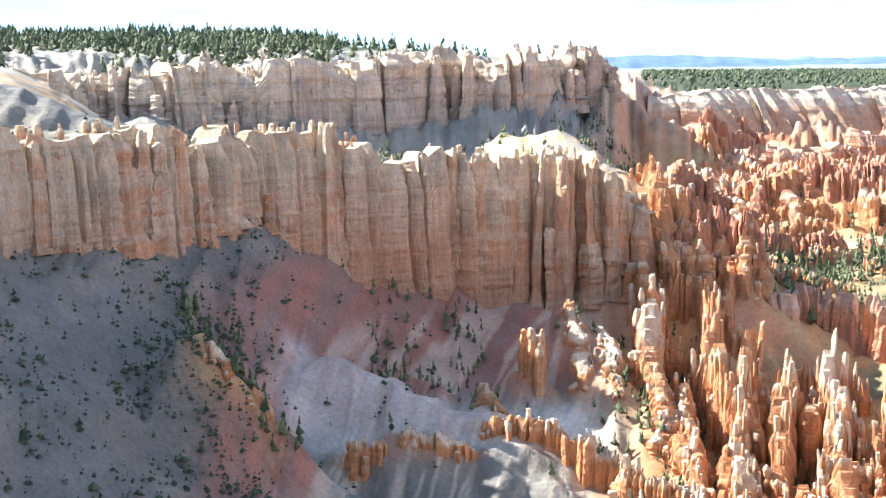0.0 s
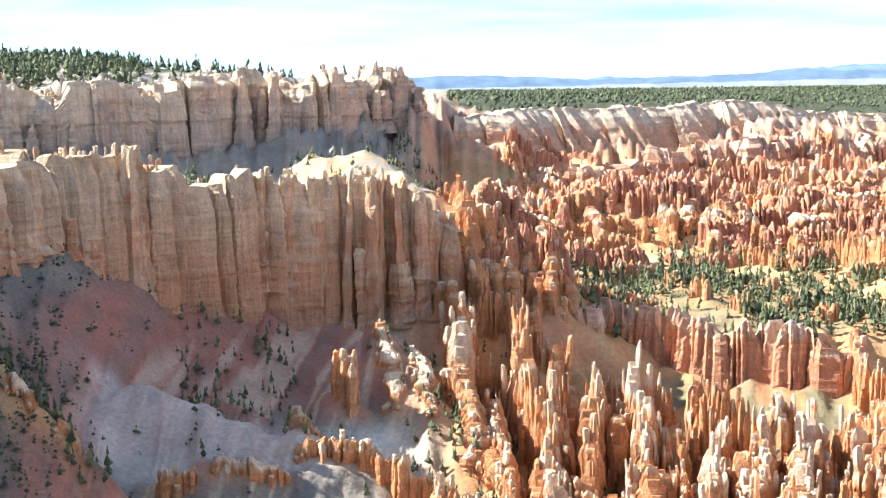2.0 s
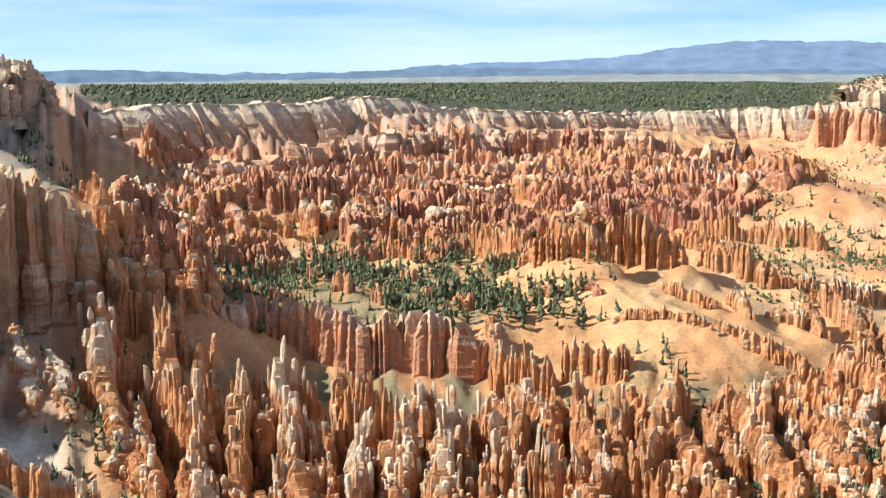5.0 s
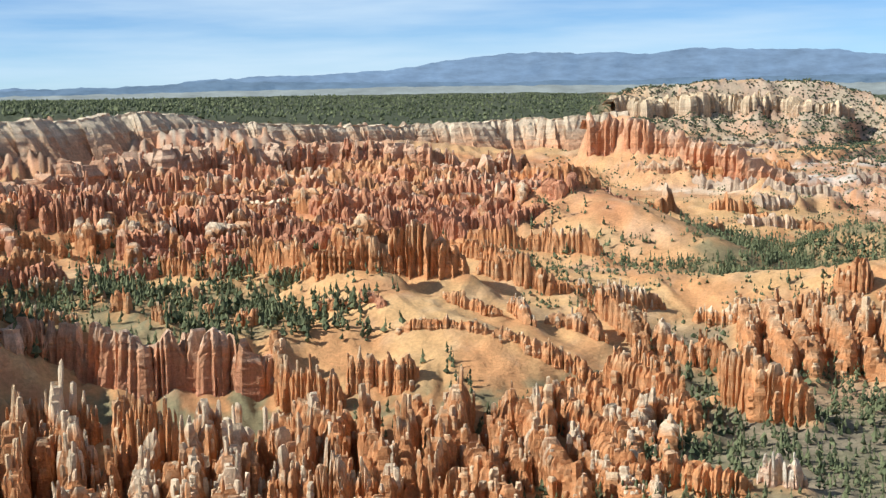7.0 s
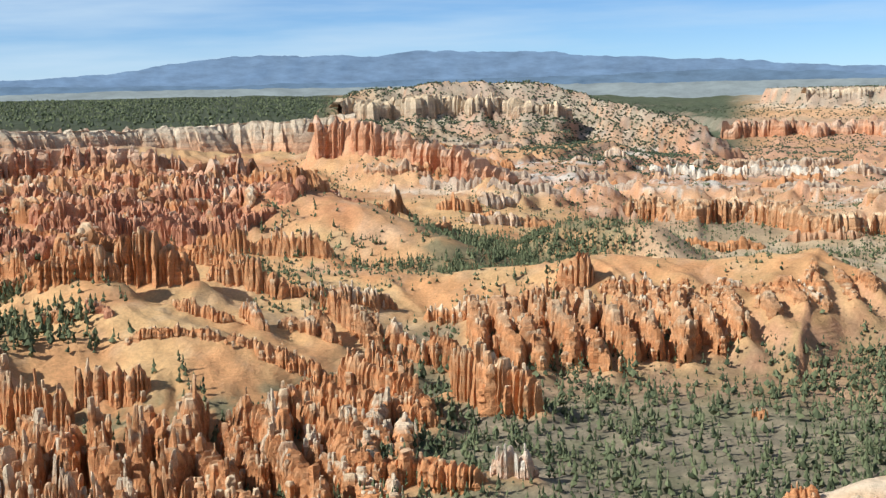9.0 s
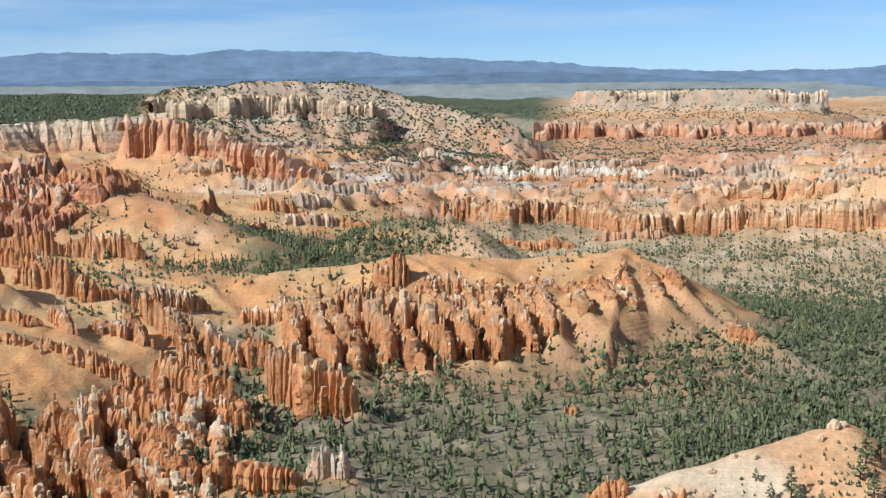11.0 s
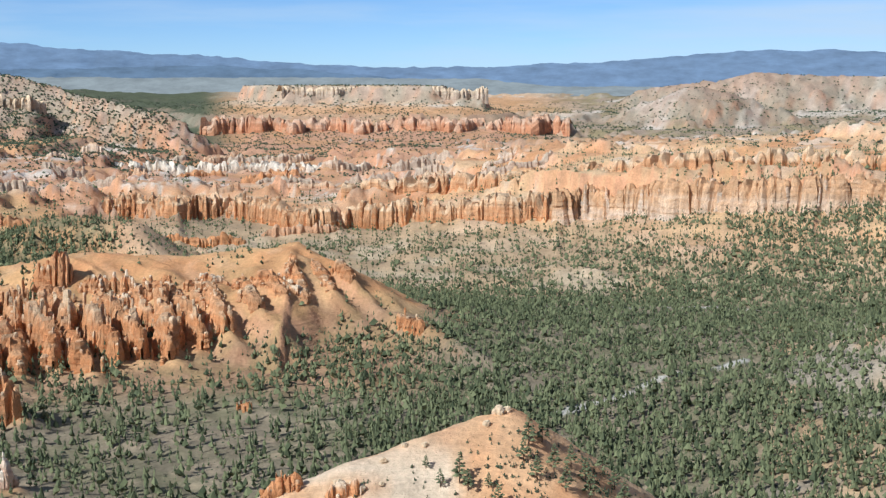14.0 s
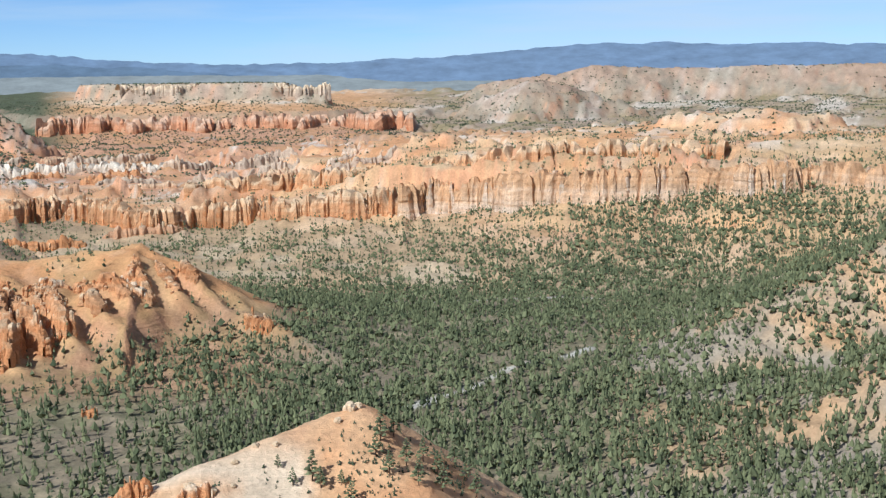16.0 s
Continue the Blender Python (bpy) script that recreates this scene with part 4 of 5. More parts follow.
def paint_rock(v, hv, tone, tilt):
    """Bedded colour for rock: v places, hv height share, tilt a number per place that shifts the caps."""
    low, mid, cap, at = TONES[tone]
    band = STRATA[np.clip(((v[..., 2] + 90) / 3.1).astype(int), 0, 3998)]
    c = blend(np.broadcast_to(low, v.shape), mid, np.clip(0.22 + 1.0 * (band - 0.5) + 0.5 * (tilt - 0.4) + 0.25 * (hv - 0.5), 0, 1))
    return blend(c, cap, step(at - 0.12, at + 0.10, hv + 0.22 * (band - 0.5) + 0.35 * (tilt - 0.55)))


def slab(f, seed, cell, rows):
    """A fin of rock: a narrow wall with fluted sides, clefts and a broken crest."""
    (x0, y0), (x1, y1) = f["p0"], f["p1"]
    n = max(8, int(math.hypot(x1 - x0, y1 - y0) / cell))
    t = np.linspace(0, 1, n)
    x, y, length, ang = fin_frame(f, seed, t)
    H, cleft, s = fin_crest(f, seed, t, length)
    wide = 0.8 * f["rad"] if cell > 1.2 else 2.4 * max(1, 1.15 * cell)
    top = H.max()
    H = H * ((0.90 if f["tops"] else 0.72) + (0.16 if f["tops"] else 0.34) * soft_noise(s / (3 * f["rad"]), np.full(n, seed * 7.7), 79))
    for every, drop, number in ((0.95, 0.22, 71), (0.42, 0.12, 72)):
        q = s / (every * f["rad"]) + 0.35 * np.sin(s / (1.3 * f["rad"]))
        own = lattice(np.floor(q), np.full(n, float(seed)), number)
        drop = drop * (0.6 if f["tops"] else 1.0)
        H = H * (1 - drop * own - 1.1 * drop * np.abs(2 * (q - np.floor(q)) - 1) ** 4)
    b, r = polar(x, y)
    z0 = ground_z(b, r)
    thick = f["rad"] * 1.0 * (0.75 + 0.5 * fbm(s / 25, np.full(n, seed * 1.1), 88)) * np.clip(1 - np.abs(2 * t - 1) ** 6, 0.03, 1) ** 0.5
    h = np.linspace(0, 1, rows)
    sheets, hvs = [], []
    for side in (1, -1):
        hh = h if side == 1 else h[::-1]
        z = (z0 - 6)[:, None] + (H + 6)[:, None] * hh
        fl = np.abs(2 * soft_noise(s[:, None] / wide + 0.25 * fbm(s[:, None] / 6, z / 9, 85, 2), np.full((n, 1), seed * 4.7 + side * 9.0) + z / 70, 89) - 1)
        fl = 1 - np.clip(1 - 2.0 * fl, 0, 1) ** 1.4
        k = np.clip(((z + 60) / 1.9).astype(int), 0, 3998)
        k2 = np.clip(((z + 60) / 6.5).astype(int), 0, 2400)
        ledge = 0.76 + 0.22 * STRATA[k] + 0.24 * STRATA[k2 + 1500]
        prof = 1.2 - (0.15 + 0.55 * f["taper"]) * hh ** 2.2 - 0.35 * np.clip(hh - 0.86, 0, 1) / 0.14
        w = thick[:, None] * (prof[None] * ledge * (0.36 + 0.80 * fl) + 0.55 * np.clip(0.25 - hh, 0, 1)[None]) * (1 - 0.45 * cleft[:, None])
        w = w + 0.5 * (fbm(s[:, None] / 1.9, z / 2.4, 90 + side, 2) - 0.5) * min(cell, 2.0)
        sheets.append(np.stack([x[:, None] - math.sin(ang) * side * w, y[:, None] + math.cos(ang) * side * w, z], -1))
        hvs.append(np.broadcast_to(hh, z.shape))
    v, hv = np.concatenate(sheets, 1), np.concatenate(hvs, 1)
    tilt = fbm(s[:, None] / 7 + 0 * hv, v[..., 2] / 30 + seed, 80, 3)
    c = paint_rock(v, hv * (H / top)[:, None] ** 0.6, f["tone"], tilt)
    m = 2 * rows
    i, j = np.meshgrid(np.arange(n - 1), np.arange(m - 1), indexing="ij")
    q = np.stack([i * m + j, i * m + j + 1, (i + 1) * m + j + 1, (i + 1) * m + j], -1).reshape(-1, 4)
    tri = np.concatenate([q[:, [0, 1, 2]], q[:, [0, 2, 3]]])
    return v.reshape(-1, 3), tri, c.reshape(-1, 3)


def row_of_spires(f, seed, sides, rings, share):
    """Columns that stand out of a fin's flanks and crest."""
    local = np.random.default_rng(seed)
    (x0, y0), (x1, y1) = f["p0"], f["p1"]
    n = max(3, int(share * math.hypot(x1 - x0, y1 - y0) / (f["rad"] * 1.05)) + 1)
    t = (np.arange(n) + local.random(n)) / n
    x, y, length, ang = fin_frame(f, seed, t)
    H, _, _ = fin_crest(dict(f, jag=0.25), seed, t, length)
    flank = local.random(n) < 0.68
    side = local.normal(0, 0.3, n) * f["rad"] + flank * local.choice([-1.0, 1.0], n) * f["rad"] * (0.6 + 0.6 * local.random(n))
    x, y = x - math.sin(ang) * side, y + math.cos(ang) * side
    b, r = polar(x, y)
    z0 = ground_z(b, r)
    hh = (1.02 if f["tops"] else 0.84) * H * (1.1 - 0.6 * f["jag"] * local.random(n)) * np.where(flank, 0.35 + 0.6 * local.random(n), 1.0)
    rad = f["rad"] * np.where(flank, 0.22 + 0.40 * local.random(n) ** 1.4, 0.18 + 0.26 * local.random(n)) * (0.75 + 0.4 * hh / np.maximum(H, 6))
    return spires(x, y, z0 - 4, z0 + hh, rad, 0.7 + 0.6 * local.random(n), ang + 0.6 * (local.random(n) - 0.5), f["taper"] * 0.8, f["tone"], sides, rings, seed)


LABELS = {
    "orange": "weathered orange sandstone hoodoos with pale caps in a row",
    "red": "deep red sandstone hoodoos standing close in a row",
    "pale": "orange hoodoos with white bleached tips in a jagged row",
    "wall": "tall fluted orange and buff sandstone cliff buttresses",
    "buff": "buff and pink hoodoos on a far bench",
    "bluff": "low orange rock points on a far bench",
    "cream": "cream and pink eroded limestone spires on a rim",
}


def joined(vs, tri, cs):
    n, m = vs.shape[0], vs.shape[1]
    faces = (tri[None] + (np.arange(n) * m)[:, None, None]).reshape(-1, 3)
    return vs.reshape(-1, 3), faces, cs.reshape(-1, 3)


def build_fins():
    far = []
    for k, f in enumerate(FINS):
        mx, my = (f["p0"][0] + f["p1"][0]) / 2, (f["p0"][1] + f["p1"][1]) / 2
        r = math.hypot(mx, my)
        if r > 1120:
            far.append((r, k, f))
            continue
        v, tri, c = slab(f, 100 + k, 0.7 if r < 880 else 0.95, 13 if r < 880 else 10)
        root = new("hoodoo_row")
        base = np.array((mx, my, v[:, 2].min()))
        root.location = base
        tagged(root, LABELS[f["tone"]], "hoodoos", group="hoodoos of the canyon")
        new("rock_fin", mesh_of("rock_fin", v - base, tri, ROCK, c)).parent = root
        v, tri, c = row_of_spires(f, 100 + k, 6, 12, 1.9 if r < 880 else 1.3)
        for q in range(len(v)):
            new("spire", mesh_of("spire", v[q] - base, tri, ROCK, c[q])).parent = root
    for name, lo, hi in (("distant_hoodoos", 1120, 1600), ("farthest_hoodoos", 1600, 9000)):
        vs, fs, cs, at = [], [], [], 0
        for r, k, f in far:
            if not lo < r <= hi:
                continue
            for v, tri, c in (slab(f, 100 + k, 1.15 if r < 1330 else 1.8 if r < 1600 else 2.5, 8 if r < 1330 else 6), joined(*row_of_spires(f, 100 + k, 6, 7, 0.2 if r < 1600 else 0.15))):
                vs.append(v), fs.append(tri + at), cs.append(c)
                at += len(v)
        ob = new(name, mesh_of(name, np.concatenate(vs), np.concatenate(fs), ROCK, np.concatenate(cs)))
        tagged(ob, "many red and orange hoodoo spires on far canyon slopes", "hoodoos", kind="stuff")


build_fins()


# ---- cliff faces ----
def pillars(c, x, y, nx, ny, zb, top, seed):
    """Half-detached columns in front of a cliff."""
    local = np.random.default_rng(900 + seed)
    n = c["pillars"]
    k = np.sort(local.integers(2, len(x) - 2, n))
    out = c["depth"] * (0.75 + 0.5 * local.random(n))
    px, py = x[k] + nx[k] * out, y[k] + ny[k] * out
    b, r = polar(px, py)
    z0 = ground_z(b, r)
    z1 = zb[k] + (top[k] - zb[k]) * np.where(local.random(n) < 0.6, 0.9 + 0.16 * local.random(n), 0.35 + 0.5 * local.random(n))
    rad = c["flute"] * (0.16 + 0.16 * local.random(n))
    v, tri, col = spires(px, py, np.minimum(z0, z1 - 12) - 5, z1, rad, 0.8 + 0.5 * local.random(n), local.random(n) * 3.1, 0.35, c["tone"], 9, 20, 700 + seed)
    out = [(v[q], tri, col[q]) for q in range(n)]
    m = 2 * n
    k = np.sort(local.integers(2, len(x) - 2, m))
    back = local.uniform(-7, 3, m)
    rad = local.uniform(1.0, 2.6, m)
    z1 = top[k] + local.uniform(0, 6, m)
    v, tri, col = spires(x[k] + nx[k] * back, y[k] + ny[k] * back, z1 - local.uniform(12, 22, m), z1, rad, 0.8 + 0.5 * local.random(m), local.random(m) * 3.1, 0.3, c["tone"], 6, 8, 800 + seed)
    return out + [(v[q], tri, col[q]) for q in range(m)]


def build_cliff(c, seed):
    bs = np.array([p[0] for p in c["line"]])
    b = np.linspace(bs[0] - 0.3, bs[-1] + 0.3, 4000)
    rl, zb, zt = cliff_line(c, b)
    x, y = plan(b, rl)
    s = np.concatenate([[0], np.cumsum(np.hypot(np.diff(x), np.diff(y)))])
    st = np.arange(0, s[-1], c["cell"])
    x, y, zb, zt, bb = (np.interp(st, s, v) for v in (x, y, zb, zt, b))
    tx, ty = np.gradient(x), np.gradient(y)
    ln = np.hypot(tx, ty)
    nx, ny = ty / ln, -tx / ln
    flip = np.where(nx * x + ny * y > 0, -1, 1)
    nx, ny = nx * flip, ny * flip
    n, m = len(st), c["rows"]
    h = np.linspace(0, 1, m)
    fl, sd = c["flute"], np.full(n, float(seed))
    warp = st + 0.5 * fl * (fbm(st / (3 * fl), sd, 91) - 0.5) * 2
    crown = c["jag"] * (1.6 * (soft_noise(warp / fl, sd + 5, 92) - 0.5) + 1.1 * (soft_noise(st / (fl * 0.33), sd + 9, 93) - 0.5))
    notch = step(0.62, 0.78, soft_noise(st / (fl * 0.55), sd + 2, 94)) * c["tips"]
    top = zt + crown - notch
    H = (top - zb)[:, None]
    z = zb[:, None] - 0.4 * H - 6 + (1.4 * H + 6) * h
    if c["ribs"]:
        z = zb[:, None] - 26 + (H + 26) * h
    sw = warp[:, None] + 0.12 * fl * (fbm(st[:, None] / fl, z / 25, 95, 2) - 0.5)
    p1 = np.abs(2 * soft_noise(sw / fl, sd[:, None] + 0 * z, 96) - 1)
    p1 = 1 - np.clip(1 - 2.2 * p1, 0, 1) ** 1.5
    p2 = np.abs(2 * soft_noise(sw / (fl * 0.36), sd[:, None] + z / 120, 97) - 1)
    p2 = 1 - np.clip(1 - 2.0 * p2, 0, 1) ** 1.5
    if c["ribs"]:
        # sharp-backed ribs with wider gullies, few at the foot and more towards the rim
        wave = sw / fl + 0.8 * h[None] * soft_noise(st[:, None] / (2 * fl), 0 * z + 4, 104)
        p1 = np.abs(2 * soft_noise(wave, 0 * z + seed, 96) - 1) ** 0.8
        p2 = np.abs(2 * soft_noise(wave * 2.3, 0 * z + seed + 3, 97) - 1)
        fade = np.clip(4 * h * (1 - h), 0, 1)[None] ** 0.5
        p1, p2 = 1 - p1 * (0.35 + 0.65 * fade), 1 - p2 * fade
    k1 = np.clip(((z + 60) / 2.1).astype(int), 0, 3998)
    k2 = np.clip(((z + 60) / 7.0).astype(int), 0, 2400)
    ledge = (STRATA[k1] - 0.5) * 0.07 * c["depth"] + (STRATA[k2 + 900] - 0.5) * 0.13 * c["depth"]
    scale = c["cell"]
    off = c["depth"] * (0.70 * p1 + 0.38 * p2) + ledge + c["batter"] * H * (1 - h) ** (0.95 if c["ribs"] else 1.3) - 0.35 * c["depth"] * step(0.85, 1, h)
    off = off + 1.6 * c["depth"] * (fbm(st / 55, sd + 3, 78, 2) - 0.5)[:, None]
    off = off + 1.4 * scale * (fbm(st[:, None] / (2 * scale), z / (3 * scale), 98 + seed, 2) - 0.5)
    vx, vy = x[:, None] + nx[:, None] * off, y[:, None] + ny[:, None] * off
    back = np.array((-4.0, -14.0))
    bx, by = x[:, None] + nx[:, None] * back, y[:, None] + ny[:, None] * back
    bz = np.stack([top - 0.5, zt - np.minimum(13, 0.5 * (zt - zb))], 1)
    vx, vy, vz = np.concatenate([vx, bx], 1), np.concatenate([vy, by], 1), np.concatenate([z, bz], 1)
    v = np.stack([vx, vy, vz], -1)
    low, mid, cap, at = TONES[c["tone"]]
    hv = np.concatenate([np.broadcast_to(h, z.shape), np.ones((n, 2))], 1)
    band = STRATA[np.clip(((vz + 90) / 3.4).astype(int), 0, 3998)]
    streak = fbm(st[:, None] / 5 + 0 * vz, vz / 60, 99)
    rise = step(80, 158, vz) if c["tone"] == "wall" else hv
    col = blend(np.broadcast_to(low, v.shape), mid, np.clip(rise * 1.2 - 0.1 + 0.4 * (band - 0.5) + 0.6 * (streak - 0.5), 0, 1))
    col = blend(col, cap, step(at - 0.2, at + 0.2, hv + 0.25 * (band - 0.5) + 0.5 * (streak - 0.5)))
    root = new("cliff")
    mid_p = v[n // 2, 0].copy()
    root.location = mid_p
    tagged(root, c["label"], "cliff", group="cliffs of the canyon")
    if c["pillars"]:
        for pv, ptri, pc in pillars(c, x, y, nx, ny, zb, top, seed):
            new("pillar", mesh_of("pillar", pv - mid_p, ptri, ROCK, pc)).parent = root
    per = max(8, int(2.2 * fl / c["cell"]))
    w = m + 2
    for i0 in range(0, n - 1, per):
        i1 = min(i0 + per, n - 1)
        i, j = np.meshgrid(np.arange(i1 - i0), np.arange(w - 1), indexing="ij")
        q = np.stack([i * w + j, (i + 1) * w + j, (i + 1) * w + j + 1, i * w + j + 1], -1).reshape(-1, 4)
        ob = new("buttress", mesh_of("buttress", (v[i0:i1 + 1] - mid_p).reshape(-1, 3), q, ROCK, col[i0:i1 + 1].reshape(-1, 3)))
        ob.parent = root


for number, c in enumerate(CLIFFS):
    build_cliff(c, number + 3)

# ---- pines ----
def low_tree(n, blobs, seed):
    """n small conifers of unit height, each a stack of ragged clumps."""
    local = np.random.default_rng(seed)
    a = np.linspace(0, 2 * np.pi, 5, endpoint=False)
    parts, tris, at = [], [], 0
    k = np.arange(5)
    for i in range(blobs):
        f = i / max(blobs - 1, 1)
        zc = 0.26 + 0.56 * f + 0.06 * local.normal(size=(n, 1))
        w = (0.175 - 0.11 * f) * (0.7 + 0.6 * local.random((n, 1)))
        cx, cy = 0.05 * local.normal(size=(2, n, 1)) * (1 - 0.6 * f)
        rr = w * (0.6 + 0.8 * local.random((n, 5)))
        ph = local.random((n, 1)) * 6.28
        ring = np.stack([cx + np.cos(a + ph) * rr, cy + np.sin(a + ph) * rr, zc - 0.06 + 0.07 * local.normal(size=(n, 5))], -1)
        up = np.concatenate([cx, cy, zc + 0.24 - 0.04 * f], -1)[:, None]
        dn = np.concatenate([cx, cy, zc - 0.17 + 0.05 * f], -1)[:, None]
        parts += [ring, up, dn]
        tris += [np.stack([at + k, at + (k + 1) % 5, np.full(5, at + 5)], -1), np.stack([at + (k + 1) % 5, at + k, np.full(5, at + 6)], -1)]
        at += 7
    return np.concatenate(parts, 1), np.concatenate(tris)


def woodland(name, b, r, tall, sides, seed, label, mat=None, wide=1.0):
    x, y = plan(b, r)
    z = ground_z(b, r)
    v, tri = low_tree(len(b), sides, seed)
    v = v * tall[:, None, None] * np.array((wide, wide, 1.0))
    v = v + np.stack([x, y, z - 0.3], -1)[:, None]
    n, m = v.shape[:2]
    faces = (tri[None] + (np.arange(n) * m)[:, None, None]).reshape(-1, 3)
    ob = new(name, mesh_of(name, v.reshape(-1, 3), faces, mat or NEEDLES))
    tagged(ob, label, "trees", kind="stuff")


def thin(n, b0, b1, r0, r1, seed, keep):
    """Random places in a stretch of the plan, kept where keep(b, r, z, x, y) is above a random number."""
    local = np.random.default_rng(seed)
    b = local.uniform(b0, b1, n)
    r = np.sqrt(local.uniform(r0 ** 2, r1 ** 2, n))
    x, y = plan(b, r)
    ok = keep(b, r, ground_z(b, r), x, y) > local.random(n)
    return b[ok], r[ok], local


def valley_keep(b, r, z, x, y):
    edge = step(35.5, 42, b + 10 * (fbm(x / 90, y / 90, 51) - 0.5)) * (1 - 0.9 * wash(x, y))
    low = 1 - step(12, 34, z - 50 * step(72, 78, b) + 20 * (fbm(x / 60, y / 60, 52) - 0.5)) * np.where(b > 72, 0.8, 1)
    thick = 0.34 + 0.66 * step(55, 63, b + 8 * (fbm(x / 70, y / 70, 50) - 0.5))
    return edge * low * thick * (1 - 0.9 * step(1190, 1290, r) * (1 - step(67, 74, b))) * step(0.12, 0.36, fbm(x / 50, y / 50, 53))


def pine_meshes(seed):
    """One pine of unit height: a tapering trunk, and a crown of ragged clumps with gaps."""
    local = np.random.default_rng(seed)
    bm = bmesh.new()
    bmesh.ops.create_cone(bm, cap_ends=True, segments=7, radius1=0.022, radius2=0.006, depth=0.92, matrix=Matrix.Translation((0, 0, 0.42)))
    trunk = bpy.data.meshes.new("trunk")
    bm.to_mesh(trunk)
    bm.free()
    trunk.materials.append(BARK)
    vs, fs, at = [], [], 0
    for k in range(30):
        f = (k + local.random()) / 30
        ang = k * 2.4 + local.random()
        reach = (0.19 * (1 - f) ** 0.8 + 0.02) * (0.5 + 0.7 * local.random())
        centre = np.array((math.cos(ang) * reach, math.sin(ang) * reach, 0.24 + 0.72 * f))
        size = (0.085 - 0.045 * f) * (0.75 + 0.6 * local.random())
        ring = [centre + size * np.array((math.cos(q) * (0.7 + 0.6 * local.random()), math.sin(q) * (0.7 + 0.6 * local.random()), 0.35 * (local.random() - 0.7))) for q in np.arange(6) * 1.047]
        vs += ring + [centre + (0, 0, size * 0.8), centre - (0, 0, size * 0.45)]
        for q in range(6):
            fs += [(at + q, at + (q + 1) % 6, at + 6), (at + (q + 1) % 6, at + q, at + 7)]
        at += 8
    return trunk, mesh_of("crown", np.array(vs), np.array(fs), NEEDLES)


PINES = [pine_meshes(500 + k) for k in range(6)]


def pine(b, r, tall, kind, turn, label):
    x, y = plan(b, r)
    root = new("pine_tree")
    root.matrix_world = Matrix.LocRotScale((x, y, float(ground_z(b, r)) - 0.15), Euler((0, 0, turn)), (tall * 1.1, tall * 1.1, tall))
    tagged(root, label, "tree", group="pines of the valley")
    for name, me in zip(("trunk", "crown"), PINES[kind]):
        new(name, me).parent = root


b, r, local = thin(42000, 36, 90, 540, 1480, 61, valley_keep)
tall = 3.5 + 9.5 * local.random(len(b)) ** 1.3
order = np.argsort(r + 2.5 * np.abs(b - 62))
near, rest = order[:260], order[260:]
for k in near:
    pine(b[k], r[k], tall[k], k % 6, local.uniform(0, 6.28), "green ponderosa pine on the valley floor" if tall[k] > 7 else "small young pine on pale valley soil")
inner, outer = rest[r[rest] < 860], rest[r[rest] >= 860]
woodland("pine_wood", b[inner], r[inner], tall[inner], 3, 62, "dark green pine woods covering the valley floor")
woodland("far_pine_wood", b[outer], r[outer], tall[outer], 2, 62, "dark green pine woods in the back of the valley")
CREST_B, CREST_R = (50, 56.3, 61.2, 64.2, 65.6, 68.3, 70.4, 73), (378, 402, 420, 433, 440, 452, 463, 482)
for b1, drop, t1 in ((63.4, 24, 10), (63.75, 28, 7), (62.6, 22, 6), (61.9, 32, 6), (66.25, 18, 10), (66.8, 15, 8.5), (66.05, 25, 8), (65.0, 38, 7.5), (66.6, 34, 8), (67.3, 30, 9), (68.0, 22, 8), (68.6, 27, 8), (69.3, 16, 9), (69.8, 22, 8),
                    (64.2, 40, 6), (67.8, 40, 9), (68.8, 38, 9), (70.2, 30, 9), (62.0, 13, 4.5), (64.6, 30, 5), (60.6, 34, 5), (59.4, 26, 5)):
    pine(b1, np.interp(b1, CREST_B, CREST_R) - drop, t1, int(t1 * 2) % 6, t1, "stunted pine clinging to the bare spur")


b, r, local = thin(15000, 37, 80, 560, 1050, 94, lambda b, r, z, x, y: 0.7 * valley_keep(b, r, z, x, y) + 0.25 * step(0.5, 0.62, fbm(x / 40, y / 40, 95)) * (z < 40))
woodland("valley_shrubs", b, r, local.uniform(0.8, 2.4, len(b)), 1, 96, "grey-green shrubs between the pines", SCRUB, 2.2)


def plateau_keep(b, r, z, x, y):
    top = step(20, 60, r - rim_line(b)) * (b > 8) * (b < 38.5)
    left = (b < 3) * step(198, 206, z) * (r > 1900)
    return np.clip(top + left, 0, 1) * step(0.2, 0.4, fbm(x / 80, y / 80, 55))


b, r, local = thin(17000, -20, 40, 1300, 4400, 63, plateau_keep)
woodland("plateau_wood", b, r, local.uniform(9, 18, len(b)), 1, 64, "dense dark pine forest on the plateau behind the rim")


def slope_keep(b, r, z, x, y):
    belt = step(44, 46, b) * step(1140, 1200, r) * (1 - step(1440, 1560, r))
    return step(0.40, 0.60, fbm(x / 70, y / 70, 57)) * 0.7 + 0.10 + 0.25 * belt


b, r, local = thin(17000, 34, 90, 950, 1850, 65, slope_keep)
woodland("slope_pines", b, r, local.uniform(3.5, 8, len(b)), 2, 66, "scattered dark pines and junipers on the valley slopes", None, 1.2)


b, r, local = thin(15000, 45, 90, 1080, 1500, 120, lambda b, r, z, x, y: (0.25 + 0.75 * step(0.36, 0.56, fbm(x / 60, y / 60, 121))) * (1 - step(40, 62, z - 30 * step(70, 76, b))) * (1 - 0.6 * step(1210, 1290, r)))
woodland("talus_pines", b, r, local.uniform(3.5, 8, len(b)), 2, 122, "dark pines and junipers climbing the pale talus", None, 1.1)


def far_keep(b, r, z, x, y):
    return step(0.38, 0.60, fbm(x / 120, y / 80, 56)) * 0.9 + 0.12 + 0.6 * step(75, 110, z) * (r > 2300)


